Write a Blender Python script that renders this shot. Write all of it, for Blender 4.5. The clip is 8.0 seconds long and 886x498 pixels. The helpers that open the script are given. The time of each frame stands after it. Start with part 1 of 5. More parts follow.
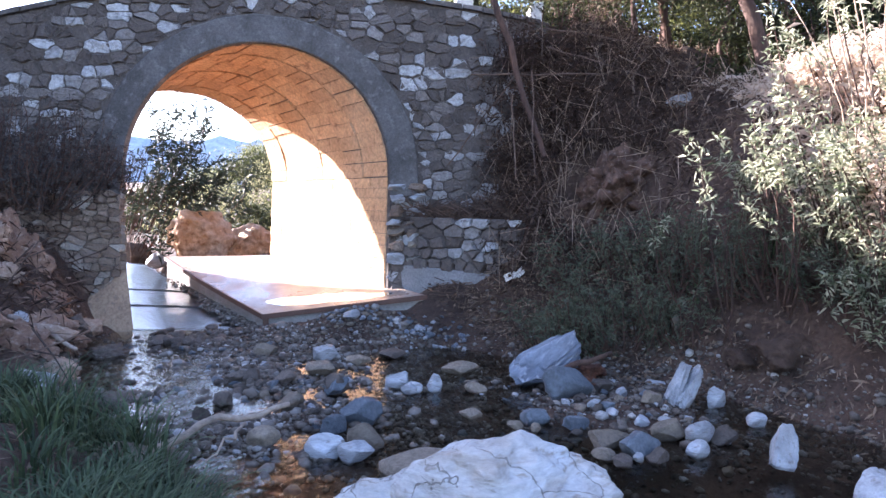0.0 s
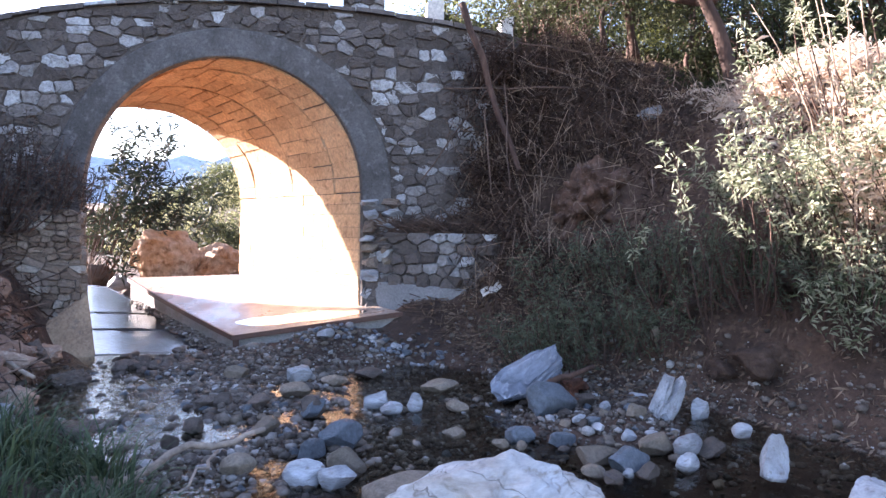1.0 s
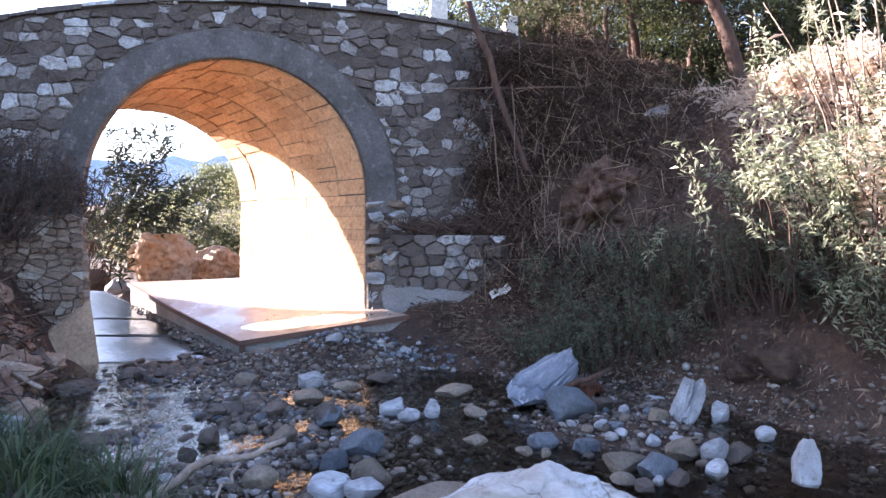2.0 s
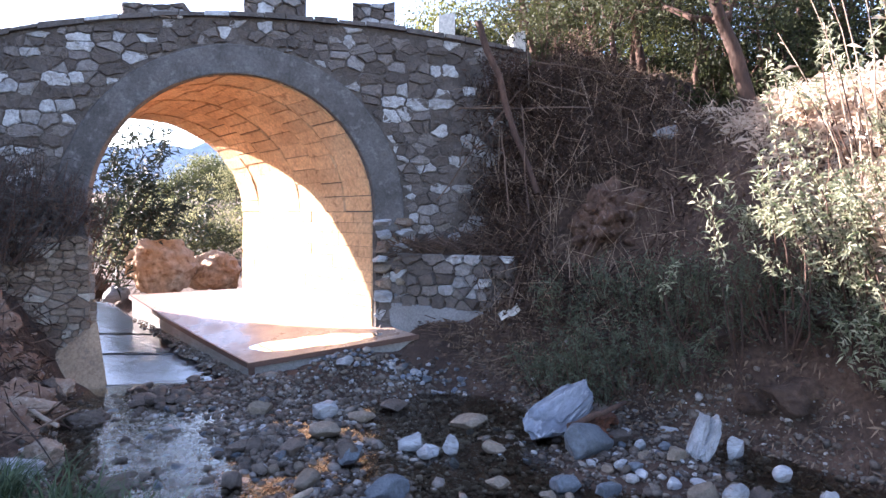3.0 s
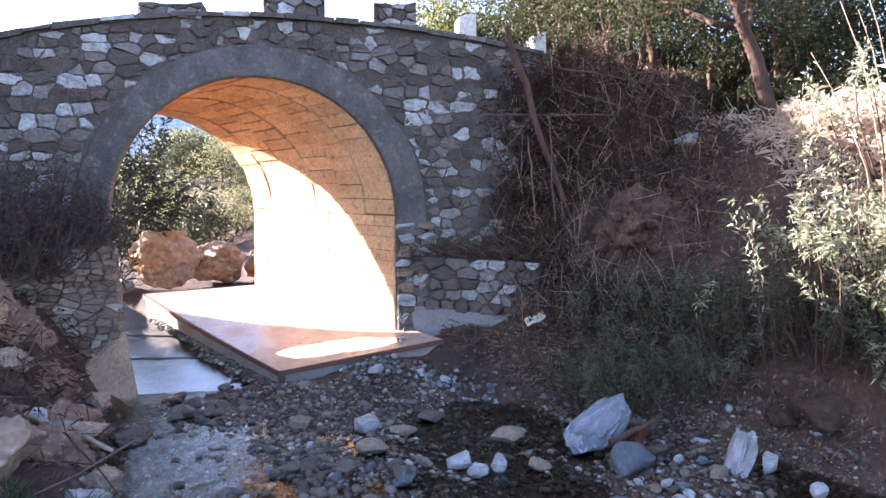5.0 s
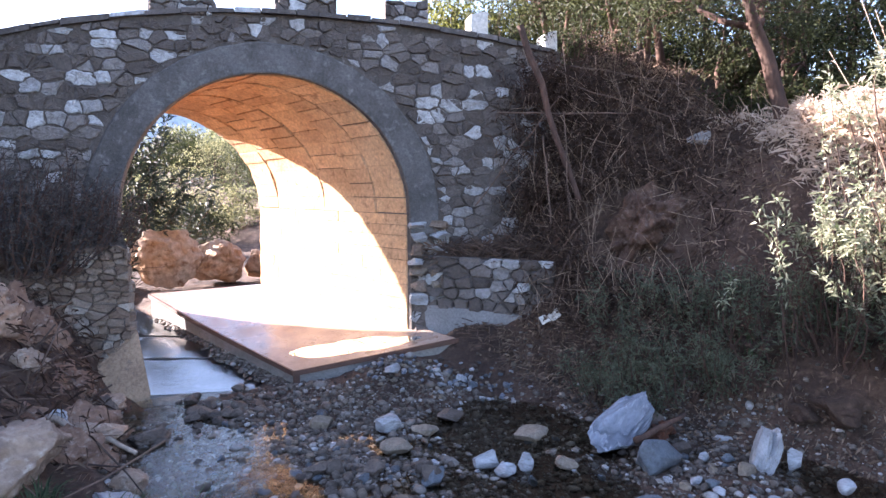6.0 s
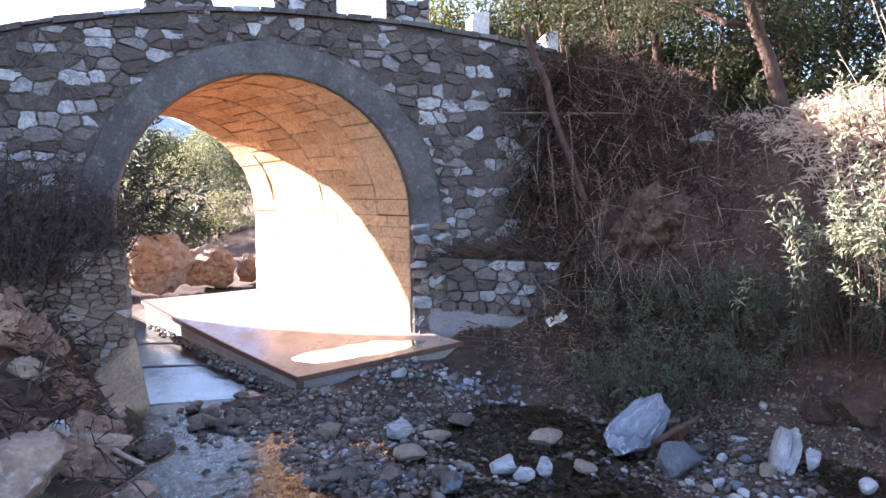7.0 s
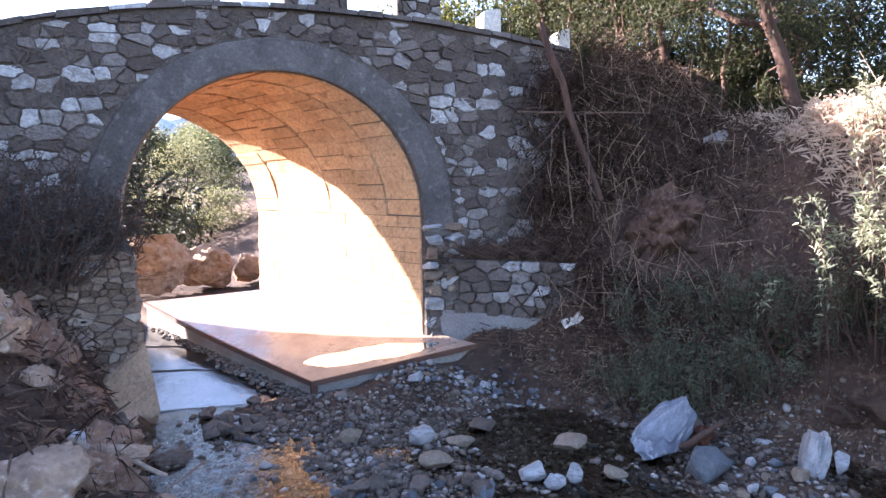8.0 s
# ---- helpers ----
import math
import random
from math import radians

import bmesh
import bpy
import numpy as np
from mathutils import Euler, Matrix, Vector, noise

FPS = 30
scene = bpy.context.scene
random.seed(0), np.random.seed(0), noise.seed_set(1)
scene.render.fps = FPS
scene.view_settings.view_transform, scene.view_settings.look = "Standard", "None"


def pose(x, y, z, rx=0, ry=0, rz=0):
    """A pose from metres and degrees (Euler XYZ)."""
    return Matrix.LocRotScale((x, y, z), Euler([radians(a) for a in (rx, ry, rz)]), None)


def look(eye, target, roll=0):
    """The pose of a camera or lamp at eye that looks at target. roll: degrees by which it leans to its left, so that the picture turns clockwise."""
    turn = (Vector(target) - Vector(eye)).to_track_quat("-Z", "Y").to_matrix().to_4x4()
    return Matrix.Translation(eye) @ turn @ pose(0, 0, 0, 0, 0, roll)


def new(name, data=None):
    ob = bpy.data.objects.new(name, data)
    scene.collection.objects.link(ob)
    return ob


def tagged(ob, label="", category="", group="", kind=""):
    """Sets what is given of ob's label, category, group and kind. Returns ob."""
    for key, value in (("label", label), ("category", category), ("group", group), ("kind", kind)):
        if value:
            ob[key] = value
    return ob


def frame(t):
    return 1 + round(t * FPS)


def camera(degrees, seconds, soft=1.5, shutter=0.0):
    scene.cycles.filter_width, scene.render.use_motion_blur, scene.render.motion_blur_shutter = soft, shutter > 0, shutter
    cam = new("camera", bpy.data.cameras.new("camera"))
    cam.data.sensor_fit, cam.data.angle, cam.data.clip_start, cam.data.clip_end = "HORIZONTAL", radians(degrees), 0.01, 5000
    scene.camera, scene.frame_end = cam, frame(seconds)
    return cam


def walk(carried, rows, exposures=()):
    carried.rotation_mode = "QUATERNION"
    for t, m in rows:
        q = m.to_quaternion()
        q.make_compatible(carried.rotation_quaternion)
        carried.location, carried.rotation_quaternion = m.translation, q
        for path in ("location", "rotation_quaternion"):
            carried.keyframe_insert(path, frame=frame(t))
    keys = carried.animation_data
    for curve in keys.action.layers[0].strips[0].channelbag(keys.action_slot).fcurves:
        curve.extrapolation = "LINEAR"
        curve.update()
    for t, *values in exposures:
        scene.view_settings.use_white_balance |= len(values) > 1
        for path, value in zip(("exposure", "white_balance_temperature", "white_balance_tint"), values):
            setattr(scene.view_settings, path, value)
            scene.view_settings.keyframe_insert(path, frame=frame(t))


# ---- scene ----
cam = camera(71.0, 8.0)
PATH = [
    (0, (-1.775, -7.031, 1.452), (-0.750, -5.316, 1.339), 1.57),
    (0.5, (-1.755, -6.980, 1.444), (-0.672, -5.302, 1.336), 0.74),
    (1, (-1.779, -6.883, 1.426), (-0.670, -5.220, 1.369), 0.73),
    (1.5, (-1.843, -6.784, 1.416), (-0.724, -5.127, 1.360), 0.50),
    (3, (-2.109, -6.532, 1.884), (-0.948, -4.906, 1.783), 0.40),
    (3.5, (-2.258, -6.447, 2.203), (-1.090, -4.831, 2.056), 0.94),
    (4, (-2.325, -6.397, 2.352), (-1.142, -4.795, 2.174), 0.27),
    (4.5, (-2.469, -6.307, 2.342), (-1.265, -4.720, 2.154), 0.48),
    (5, (-2.630, -6.191, 2.363), (-1.416, -4.614, 2.164), 0.50),
    (6.5, (-2.951, -5.837, 2.330), (-1.687, -4.300, 2.136), 0.44),
    (7, (-3.020, -5.695, 2.308), (-1.733, -4.176, 2.121), 0.22),
    (7.5, (-3.136, -5.521, 2.338), (-1.828, -4.022, 2.139), 0.16),
    (8, (-3.221, -5.361, 2.357), (-1.898, -3.875, 2.158), 0.24),
]
LOOK = ((0.0, 3.22, 5780, 26), (0.5, 3.22, 5850, 26), (1.0, 3.22, 6060, 26), (3.0, 3.22, 6060, 26), (8.0, 3.23, 6020, 26))
walk(cam, [(t, look(eye, target, roll)) for t, eye, target, roll in PATH], LOOK)

# ---- sky and sun ----
SUN_TO = Vector((-0.536, 0.776, 0.332)).normalized()
world = bpy.data.worlds.new("sky")
scene.world = world
world.use_nodes = True
wn = world.node_tree
sky = wn.nodes.new("ShaderNodeTexSky")
sky.sky_type = "NISHITA"
sky.sun_disc = False
sky.sun_elevation = math.asin(SUN_TO.z)
sky.sun_rotation = math.atan2(SUN_TO.x, SUN_TO.y)
sky.dust_density = 1.0
wn.links.new(sky.outputs[0], wn.nodes["Background"].inputs[0])
wn.nodes["Background"].inputs[1].default_value = 0.086
sun_data = bpy.data.lights.new("sun", "SUN")
sun_data.energy, sun_data.angle, sun_data.color = 5.0, radians(0.5), (1.0, 0.93, 0.82)
sun = new("sun", sun_data)
sun.matrix_world = look((0, 0, 30), Vector((0, 0, 30)) - SUN_TO)

# ---- materials ----


def lin(c):
    return (*c, 1.0)


def mk(name, c1, c2, scale=3.0, rough=0.85, bump=0.4, bscale=25.0, c3=None, spread=0.0, island=False,
       world_space=False, rough2=None, stretch=(1, 1, 1), fine=0.35, dist=0.02, spec=0.4, ramp=None, edge=(0.44, 0.56)):
    """A grained, stained surface: two colours in large patches, a third in small specks, fine grain and relief."""
    m = bpy.data.materials.new(name)
    m.use_nodes = True
    nt = m.node_tree
    nodes, links = nt.nodes, nt.links
    b = nodes["Principled BSDF"]
    if world_space:
        src = nodes.new("ShaderNodeNewGeometry").outputs["Position"]
    else:
        src = nodes.new("ShaderNodeTexCoord").outputs["Object"]
    mp = nodes.new("ShaderNodeMapping")
    mp.inputs["Scale"].default_value = stretch
    links.new(src, mp.inputs[0])

    def nz(sc, detail=6.0, ro=0.6):
        n = nodes.new("ShaderNodeTexNoise")
        n.inputs["Scale"].default_value, n.inputs["Detail"].default_value, n.inputs["Roughness"].default_value = sc, detail, ro
        links.new(mp.outputs[0], n.inputs["Vector"])
        return n.outputs[0]

    def remap(s, lo, hi, a=0.0, c=1.0):
        r = nodes.new("ShaderNodeMapRange")
        for i, v in enumerate((lo, hi, a, c)):
            r.inputs[i + 1].default_value = v
        links.new(s, r.inputs[0])
        return r.outputs[0]

    def mix(f, a, c, blend="MIX"):
        x = nodes.new("ShaderNodeMix")
        x.data_type, x.blend_type = "RGBA", blend
        if isinstance(f, float):
            x.inputs[0].default_value = f
        else:
            links.new(f, x.inputs[0])
        for i, v in ((6, a), (7, c)):
            if isinstance(v, tuple):
                x.inputs[i].default_value = lin(v)
            else:
                links.new(v, x.inputs[i])
        return x.outputs[2]

    patches = nz(scale)
    if island:
        rnd = nodes.new("ShaderNodeNewGeometry").outputs["Random Per Island"]
    else:
        rnd = nodes.new("ShaderNodeObjectInfo").outputs["Random"]
    if ramp:
        cr = nodes.new("ShaderNodeValToRGB")
        e = cr.color_ramp.elements
        e[0].position, e[0].color = ramp[0][0], lin(ramp[0][1])
        e[1].position, e[1].color = ramp[-1][0], lin(ramp[-1][1])
        for p, c in ramp[1:-1]:
            k = e.new(p)
            k.color = lin(c)
        links.new(rnd, cr.inputs[0])
        col = mix(remap(patches, 0.42, 0.68), cr.outputs[0], mix(0.55, cr.outputs[0], c2))
    else:
        col = mix(remap(patches, 0.36, 0.64), c1, c2)
    if c3:
        col = mix(remap(nz(scale * 5.3, 4.0), 0.55, 0.7), col, c3)
    grain = nz(bscale, 8.0, 0.7)
    g = remap(grain, 0.3, 0.7, 1.0 - fine, 1.0 + fine)
    gm = nodes.new("ShaderNodeVectorMath")
    gm.operation = "SCALE"
    links.new(col, gm.inputs[0])
    links.new(g, gm.inputs["Scale"])
    col = gm.outputs[0]
    if spread:
        sm = nodes.new("ShaderNodeVectorMath")
        sm.operation = "SCALE"
        links.new(col, sm.inputs[0])
        links.new(remap(rnd, 0.0, 1.0, 1 - spread, 1 + spread), sm.inputs["Scale"])
        col = sm.outputs[0]
    links.new(col, b.inputs["Base Color"])
    if rough2 is None:
        b.inputs["Roughness"].default_value = rough
    else:
        links.new(remap(patches, *edge, rough, rough2), b.inputs["Roughness"])
    b.inputs["Specular IOR Level"].default_value = spec
    if bump:
        bn = nodes.new("ShaderNodeBump")
        bn.inputs["Strength"].default_value = bump
        bn.inputs["Distance"].default_value = dist
        links.new(grain, bn.inputs["Height"])
        links.new(bn.outputs[0], b.inputs["Normal"])
    return m


def mk_leaf(name, c1, c2, trans=0.35, rough=0.6):
    m = bpy.data.materials.new(name)
    m.use_nodes = True
    nt = m.node_tree
    nodes, links = nt.nodes, nt.links
    b = nodes["Principled BSDF"]
    b.inputs["Roughness"].default_value, b.inputs["Specular IOR Level"].default_value = rough, 0.22
    rnd = nodes.new("ShaderNodeNewGeometry").outputs["Random Per Island"]
    x = nodes.new("ShaderNodeMix")
    x.data_type = "RGBA"
    links.new(rnd, x.inputs[0])
    x.inputs[6].default_value, x.inputs[7].default_value = lin(c1), lin(c2)
    links.new(x.outputs[2], b.inputs["Base Color"])
    tr = nodes.new("ShaderNodeBsdfTranslucent")
    links.new(x.outputs[2], tr.inputs[0])
    ms = nodes.new("ShaderNodeMixShader")
    ms.inputs[0].default_value = trans
    links.new(b.outputs[0], ms.inputs[1])
    links.new(tr.outputs[0], ms.inputs[2])
    links.new(ms.outputs[0], nodes["Material Output"].inputs[0])
    return m


def mk_water(name, tint, ripple=0.25, scale=9.0, rough=0.03, ior=1.33):
    m = bpy.data.materials.new(name)
    m.use_nodes = True
    nt = m.node_tree
    nodes, links = nt.nodes, nt.links
    nodes.remove(nodes["Principled BSDF"])
    pos = nodes.new("ShaderNodeNewGeometry").outputs["Position"]
    mp = nodes.new("ShaderNodeMapping")
    mp.inputs["Scale"].default_value = (1.0, 1.0, 1.0)
    links.new(pos, mp.inputs[0])
    heights = []
    for sc, st in ((scale, 1.0), (scale * 4.1, 0.35)):
        n = nodes.new("ShaderNodeTexNoise")
        n.inputs["Scale"].default_value, n.inputs["Detail"].default_value = sc, 3.0
        links.new(mp.outputs[0], n.inputs["Vector"])
        mu = nodes.new("ShaderNodeMath")
        mu.operation = "MULTIPLY"
        mu.inputs[1].default_value = st
        links.new(n.outputs[0], mu.inputs[0])
        heights.append(mu.outputs[0])
    ad = nodes.new("ShaderNodeMath")
    links.new(heights[0], ad.inputs[0])
    links.new(heights[1], ad.inputs[1])
    bn = nodes.new("ShaderNodeBump")
    bn.inputs["Strength"].default_value, bn.inputs["Distance"].default_value = ripple, 0.02
    links.new(ad.outputs[0], bn.inputs["Height"])
    gl = nodes.new("ShaderNodeBsdfGlossy")
    gl.inputs["Roughness"].default_value = rough
    links.new(bn.outputs[0], gl.inputs["Normal"])
    tr = nodes.new("ShaderNodeBsdfTransparent")
    tr.inputs[0].default_value = lin(tint)
    fr = nodes.new("ShaderNodeFresnel")
    fr.inputs["IOR"].default_value = ior
    links.new(bn.outputs[0], fr.inputs["Normal"])
    ms = nodes.new("ShaderNodeMixShader")
    links.new(fr.outputs[0], ms.inputs[0])
    links.new(tr.outputs[0], ms.inputs[1])
    links.new(gl.outputs[0], ms.inputs[2])
    links.new(ms.outputs[0], nodes["Material Output"].inputs[0])
    return m


STONES = [(0.0, (0.068, 0.052, 0.043)), (0.35, (0.10, 0.078, 0.065)), (0.56, (0.135, 0.11, 0.095)), (0.72, (0.20, 0.172, 0.155)),
          (0.83, (0.33, 0.315, 0.305)), (1.0, (0.50, 0.49, 0.48))]
M_STONE = mk("rubble stone", (0, 0, 0), (0.12, 0.098, 0.08), 11, 0.85, 0.9, 30, ramp=STONES, world_space=True)
M_STONES = mk("rubble stones", (0, 0, 0), (0.12, 0.098, 0.08), 11, 0.85, 0.9, 30, ramp=STONES, world_space=True, island=True)
M_MORTAR = mk("old mortar", (0.108, 0.089, 0.076), (0.066, 0.053, 0.045), 3, 0.95, 0.8, 26, c3=(0.15, 0.13, 0.112), world_space=True)
M_RING = mk("grey cement coat", (0.125, 0.113, 0.105), (0.066, 0.058, 0.052), 1.8, 0.92, 0.6, 30, c3=(0.16, 0.146, 0.135), world_space=True)
M_PLINTH = mk("pale cement plinth", (0.25, 0.24, 0.235), (0.19, 0.18, 0.175), 2.2, 0.85, 0.25, 40, world_space=True)
M_PIER = mk("brown rubble", (0, 0, 0), (0.2, 0.15, 0.11), 9, 0.9, 0.6, 40, world_space=True,
            ramp=[(0.0, (0.12, 0.08, 0.056)), (0.5, (0.19, 0.132, 0.095)), (0.85, (0.26, 0.20, 0.155)), (1.0, (0.40, 0.35, 0.29))])
M_PLASTER = mk("tan plaster plinth", (0.42, 0.285, 0.18), (0.30, 0.20, 0.13), 2.2, 0.9, 0.4, 30, c3=(0.17, 0.13, 0.10), world_space=True)
M_VAULT = mk("tan limewashed vault", (0.62, 0.385, 0.21), (0.52, 0.30, 0.15), 1.6, 0.9, 0.7, 22, c3=(0.34, 0.185, 0.095), spread=0.13, world_space=True)
M_LINING = mk("pale off-white", (0.66, 0.62, 0.56), (0.58, 0.53, 0.46), 2.0, 0.9, 0.3, 26, world_space=True)
M_SLAB = mk("damp brown concrete", (0.42, 0.31, 0.235), (0.30, 0.205, 0.15), 1.1, 0.22, 0.1, 30, world_space=True, rough2=0.45, fine=0.2, spec=0.7, c3=(0.24, 0.17, 0.125))
M_PUDDLE = mk_water("still puddle", (0.9, 0.86, 0.8), 0.02, 3.0, 0.02, 1.5)
M_LIP = mk("rust brown painted edge", (0.12, 0.06, 0.04), (0.08, 0.042, 0.03), 5, 0.6, 0.3, 50, world_space=True)
M_CONC = mk("grey concrete", (0.30, 0.28, 0.26), (0.22, 0.20, 0.18), 3, 0.85, 0.4, 40, world_space=True)
M_BED = mk("wet channel concrete", (0.30, 0.29, 0.28), (0.22, 0.21, 0.2), 3, 0.5, 0.4, 25, world_space=True)
M_EARTH = mk("brown earth", (0.098, 0.058, 0.039), (0.05, 0.03, 0.021), 1.3, 0.95, 1.0, 22, c3=(0.15, 0.095, 0.066), world_space=True, dist=0.05)
M_RED = mk("red clay", (0.30, 0.18, 0.12), (0.17, 0.095, 0.062), 3, 0.95, 0.9, 18, c3=(0.36, 0.27, 0.21), world_space=True, dist=0.05)
M_CLAY = mk("dark red clay", (0.165, 0.092, 0.06), (0.09, 0.05, 0.034), 3, 0.95, 1.0, 18, c3=(0.22, 0.155, 0.115), world_space=True, dist=0.06)
M_WATER = mk_water("stream water", (0.90, 0.85, 0.74), 0.6, 5.0, 0.08, 1.36)
M_FILM = mk_water("running water film", (0.80, 0.80, 0.82), 0.55, 5.0, 0.08, 3.4)
M_WHITE_ROCK = mk("white marble rock", (0.40, 0.40, 0.405), (0.22, 0.215, 0.21), 4.2, 0.7, 0.7, 16, c3=(0.2, 0.175, 0.155), stretch=(1, 1, 3), fine=0.3, spread=0.2)
M_BAND = mk("banded pale rock", (0.225, 0.245, 0.28), (0.085, 0.095, 0.115), 2.6, 0.75, 0.8, 9, c3=(0.33, 0.34, 0.36), stretch=(0.35, 0.7, 8), fine=0.45)
M_GREY_ROCK = mk("grey river stone", (0.118, 0.09, 0.071), (0.068, 0.051, 0.04), 4, 0.75, 0.9, 34, fine=0.4, spread=0.35)
M_TAN_ROCK = mk("tan river stone", (0.24, 0.19, 0.14), (0.16, 0.125, 0.09), 4, 0.8, 0.9, 34, fine=0.4, spread=0.25)
M_BROWN_ROCK = mk("brown earthy rock", (0.40, 0.28, 0.195), (0.23, 0.16, 0.115), 3, 0.9, 0.7, 16, c3=(0.40, 0.32, 0.25), fine=0.3, spread=0.15, dist=0.04)
M_BLUE_ROCK = mk("blue grey river stone", (0.12, 0.135, 0.15), (0.08, 0.09, 0.10), 3, 0.6, 0.9, 34, fine=0.4, spread=0.25)
M_ORANGE_ROCK = mk("orange weathered rock", (0.50, 0.265, 0.125), (0.60, 0.48, 0.37), 1.1, 0.9, 0.9, 9, c3=(0.26, 0.125, 0.06), fine=0.35, dist=0.07)
M_PEBBLES = mk("mixed pebbles", (0, 0, 0), (0.2, 0.17, 0.14), 12, 0.7, 0.3, 50, island=True, world_space=True,
               ramp=[(0.0, (0.028, 0.02, 0.014)), (0.4, (0.072, 0.051, 0.036)), (0.72, (0.12, 0.092, 0.07)), (0.90, (0.19, 0.168, 0.146)), (1.0, (0.40, 0.38, 0.36))])
M_BARK = mk("brown bark", (0.095, 0.052, 0.036), (0.05, 0.029, 0.021), 5, 0.95, 0.9, 22, stretch=(1, 1, 0.25), world_space=True)
M_PALE_BARK = mk("pale stripped bark", (0.38, 0.3, 0.23), (0.26, 0.2, 0.15), 5, 0.9, 0.6, 22, world_space=True)
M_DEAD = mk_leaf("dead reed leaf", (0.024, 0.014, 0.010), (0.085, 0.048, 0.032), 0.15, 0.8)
# straw colour lifted towards white: the glare of the sun is painted in
M_BRUSH = mk_leaf("sunlit-pale dry brush", (0.50, 0.38, 0.29), (0.80, 0.69, 0.57), 0.55, 0.7)
M_PALE_CANE = mk("bleached reed canes", (0.34, 0.24, 0.165), (0.2, 0.135, 0.09), 4, 0.8, 0.3, 40, island=True, spread=0.4, world_space=True)
M_CANE = mk("dry reed canes", (0.14, 0.088, 0.06), (0.06, 0.036, 0.026), 4, 0.8, 0.3, 40, island=True, spread=0.5, world_space=True)
M_LITTER = mk_leaf("dry leaf litter", (0.10, 0.065, 0.045), (0.27, 0.19, 0.13), 0.15, 0.8)
# one willow leaf twice: shade, then sun, put into the colour
M_WILLOW_SHADE = mk_leaf("shaded willow leaf", (0.068, 0.078, 0.05), (0.15, 0.162, 0.105))
M_WILLOW_SUN = mk_leaf("sunlit willow leaf", (0.08, 0.105, 0.05), (0.54, 0.53, 0.37), 0.6)
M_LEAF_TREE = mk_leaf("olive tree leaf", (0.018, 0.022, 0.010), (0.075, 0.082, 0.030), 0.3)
# the pale end of this leaf colour stands for sunlight
M_LEAF_FAR = mk_leaf("far shrub leaf coloured as sunlit", (0.035, 0.05, 0.02), (0.34, 0.335, 0.17), 0.35)
# lit copy of the tree leaf, with the sunlight in its colour
M_LEAF_SUNNY = mk_leaf("tree leaf coloured as sunlit yellow-green", (0.02, 0.026, 0.008), (0.20, 0.20, 0.055), 0.5)
# sunlit highlights of the scrub are put into its lighter leaves
M_LEAF_SCRUB = mk_leaf("olive scrub leaf with sunlit highlights", (0.03, 0.038, 0.016), (0.36, 0.34, 0.17), 0.35)
M_RUST = mk("rusty rotten wood", (0.17, 0.065, 0.035), (0.08, 0.035, 0.022), 9, 0.9, 0.9, 30, world_space=True, dist=0.04)
M_LEAF_OLEANDER = mk_leaf("oleander leaf", (0.018, 0.026, 0.018), (0.045, 0.058, 0.04), 0.12)
M_LEAF_DUSTY = mk_leaf("dusty half-dry leaf", (0.035, 0.03, 0.028), (0.11, 0.095, 0.085), 0.2)
M_GRASS = mk_leaf("green grass blade", (0.02, 0.034, 0.016), (0.10, 0.135, 0.065), 0.3)
# aerial haze is put into the hill's colour
M_HILL = mk("haze-blue hillside", (0.36, 0.41, 0.48), (0.44, 0.48, 0.52), 0.02, 1.0, 0.0, 0.2, world_space=True)



def add_cracks(m, scale, width, dark):
    """Thin dark cracks that wander over a stone."""
    nodes, links = m.node_tree.nodes, m.node_tree.links
    base = nodes["Principled BSDF"].inputs["Base Color"]
    was = base.links[0].from_socket
    co = nodes.new("ShaderNodeTexCoord").outputs["Object"]
    wob = nodes.new("ShaderNodeTexNoise")
    wob.inputs["Scale"].default_value, wob.inputs["Detail"].default_value = 5.0, 4.0
    links.new(co, wob.inputs["Vector"])
    ad = nodes.new("ShaderNodeVectorMath")
    ad.operation = "MULTIPLY_ADD"
    ad.inputs[1].default_value = (0.35, 0.35, 0.35)
    links.new(wob.outputs["Color"], ad.inputs[0])
    links.new(co, ad.inputs[2])
    vo = nodes.new("ShaderNodeTexVoronoi")
    vo.feature = "DISTANCE_TO_EDGE"
    vo.inputs["Scale"].default_value = scale
    links.new(ad.outputs[0], vo.inputs["Vector"])
    r = nodes.new("ShaderNodeMapRange")
    r.inputs[1].default_value, r.inputs[2].default_value = width * 0.4, width
    links.new(vo.outputs["Distance"], r.inputs[0])
    x = nodes.new("ShaderNodeMix")
    x.data_type = "RGBA"
    links.new(r.outputs[0], x.inputs[0])
    x.inputs[6].default_value = lin(dark)
    links.new(was, x.inputs[7])
    links.new(x.outputs[2], base)
    bn = nodes.new("ShaderNodeBump")
    bn.inputs["Strength"].default_value, bn.inputs["Distance"].default_value = 0.8, 0.02
    links.new(r.outputs[0], bn.inputs["Height"])
    nrm = nodes["Principled BSDF"].inputs["Normal"]
    links.new(nrm.links[0].from_socket, bn.inputs["Normal"])
    links.new(bn.outputs[0], nrm)


M_BOULDER = mk("cracked white marble", (0.52, 0.515, 0.50), (0.36, 0.31, 0.255), 1.8, 0.7, 0.8, 14, c3=(0.28, 0.235, 0.19), stretch=(1, 1, 4), fine=0.25)
add_cracks(M_BOULDER, 1.9, 0.009, (0.24, 0.21, 0.18))

# ---- builders ----


def mesh_of(name, verts, faces, mat, smooth=False):
    me = bpy.data.meshes.new(name)
    me.from_pydata([tuple(v) for v in verts], [], faces)
    me.update()
    if mat:
        me.materials.append(mat)
    if smooth:
        me.polygons.foreach_set("use_smooth", [True] * len(me.polygons))
    return me


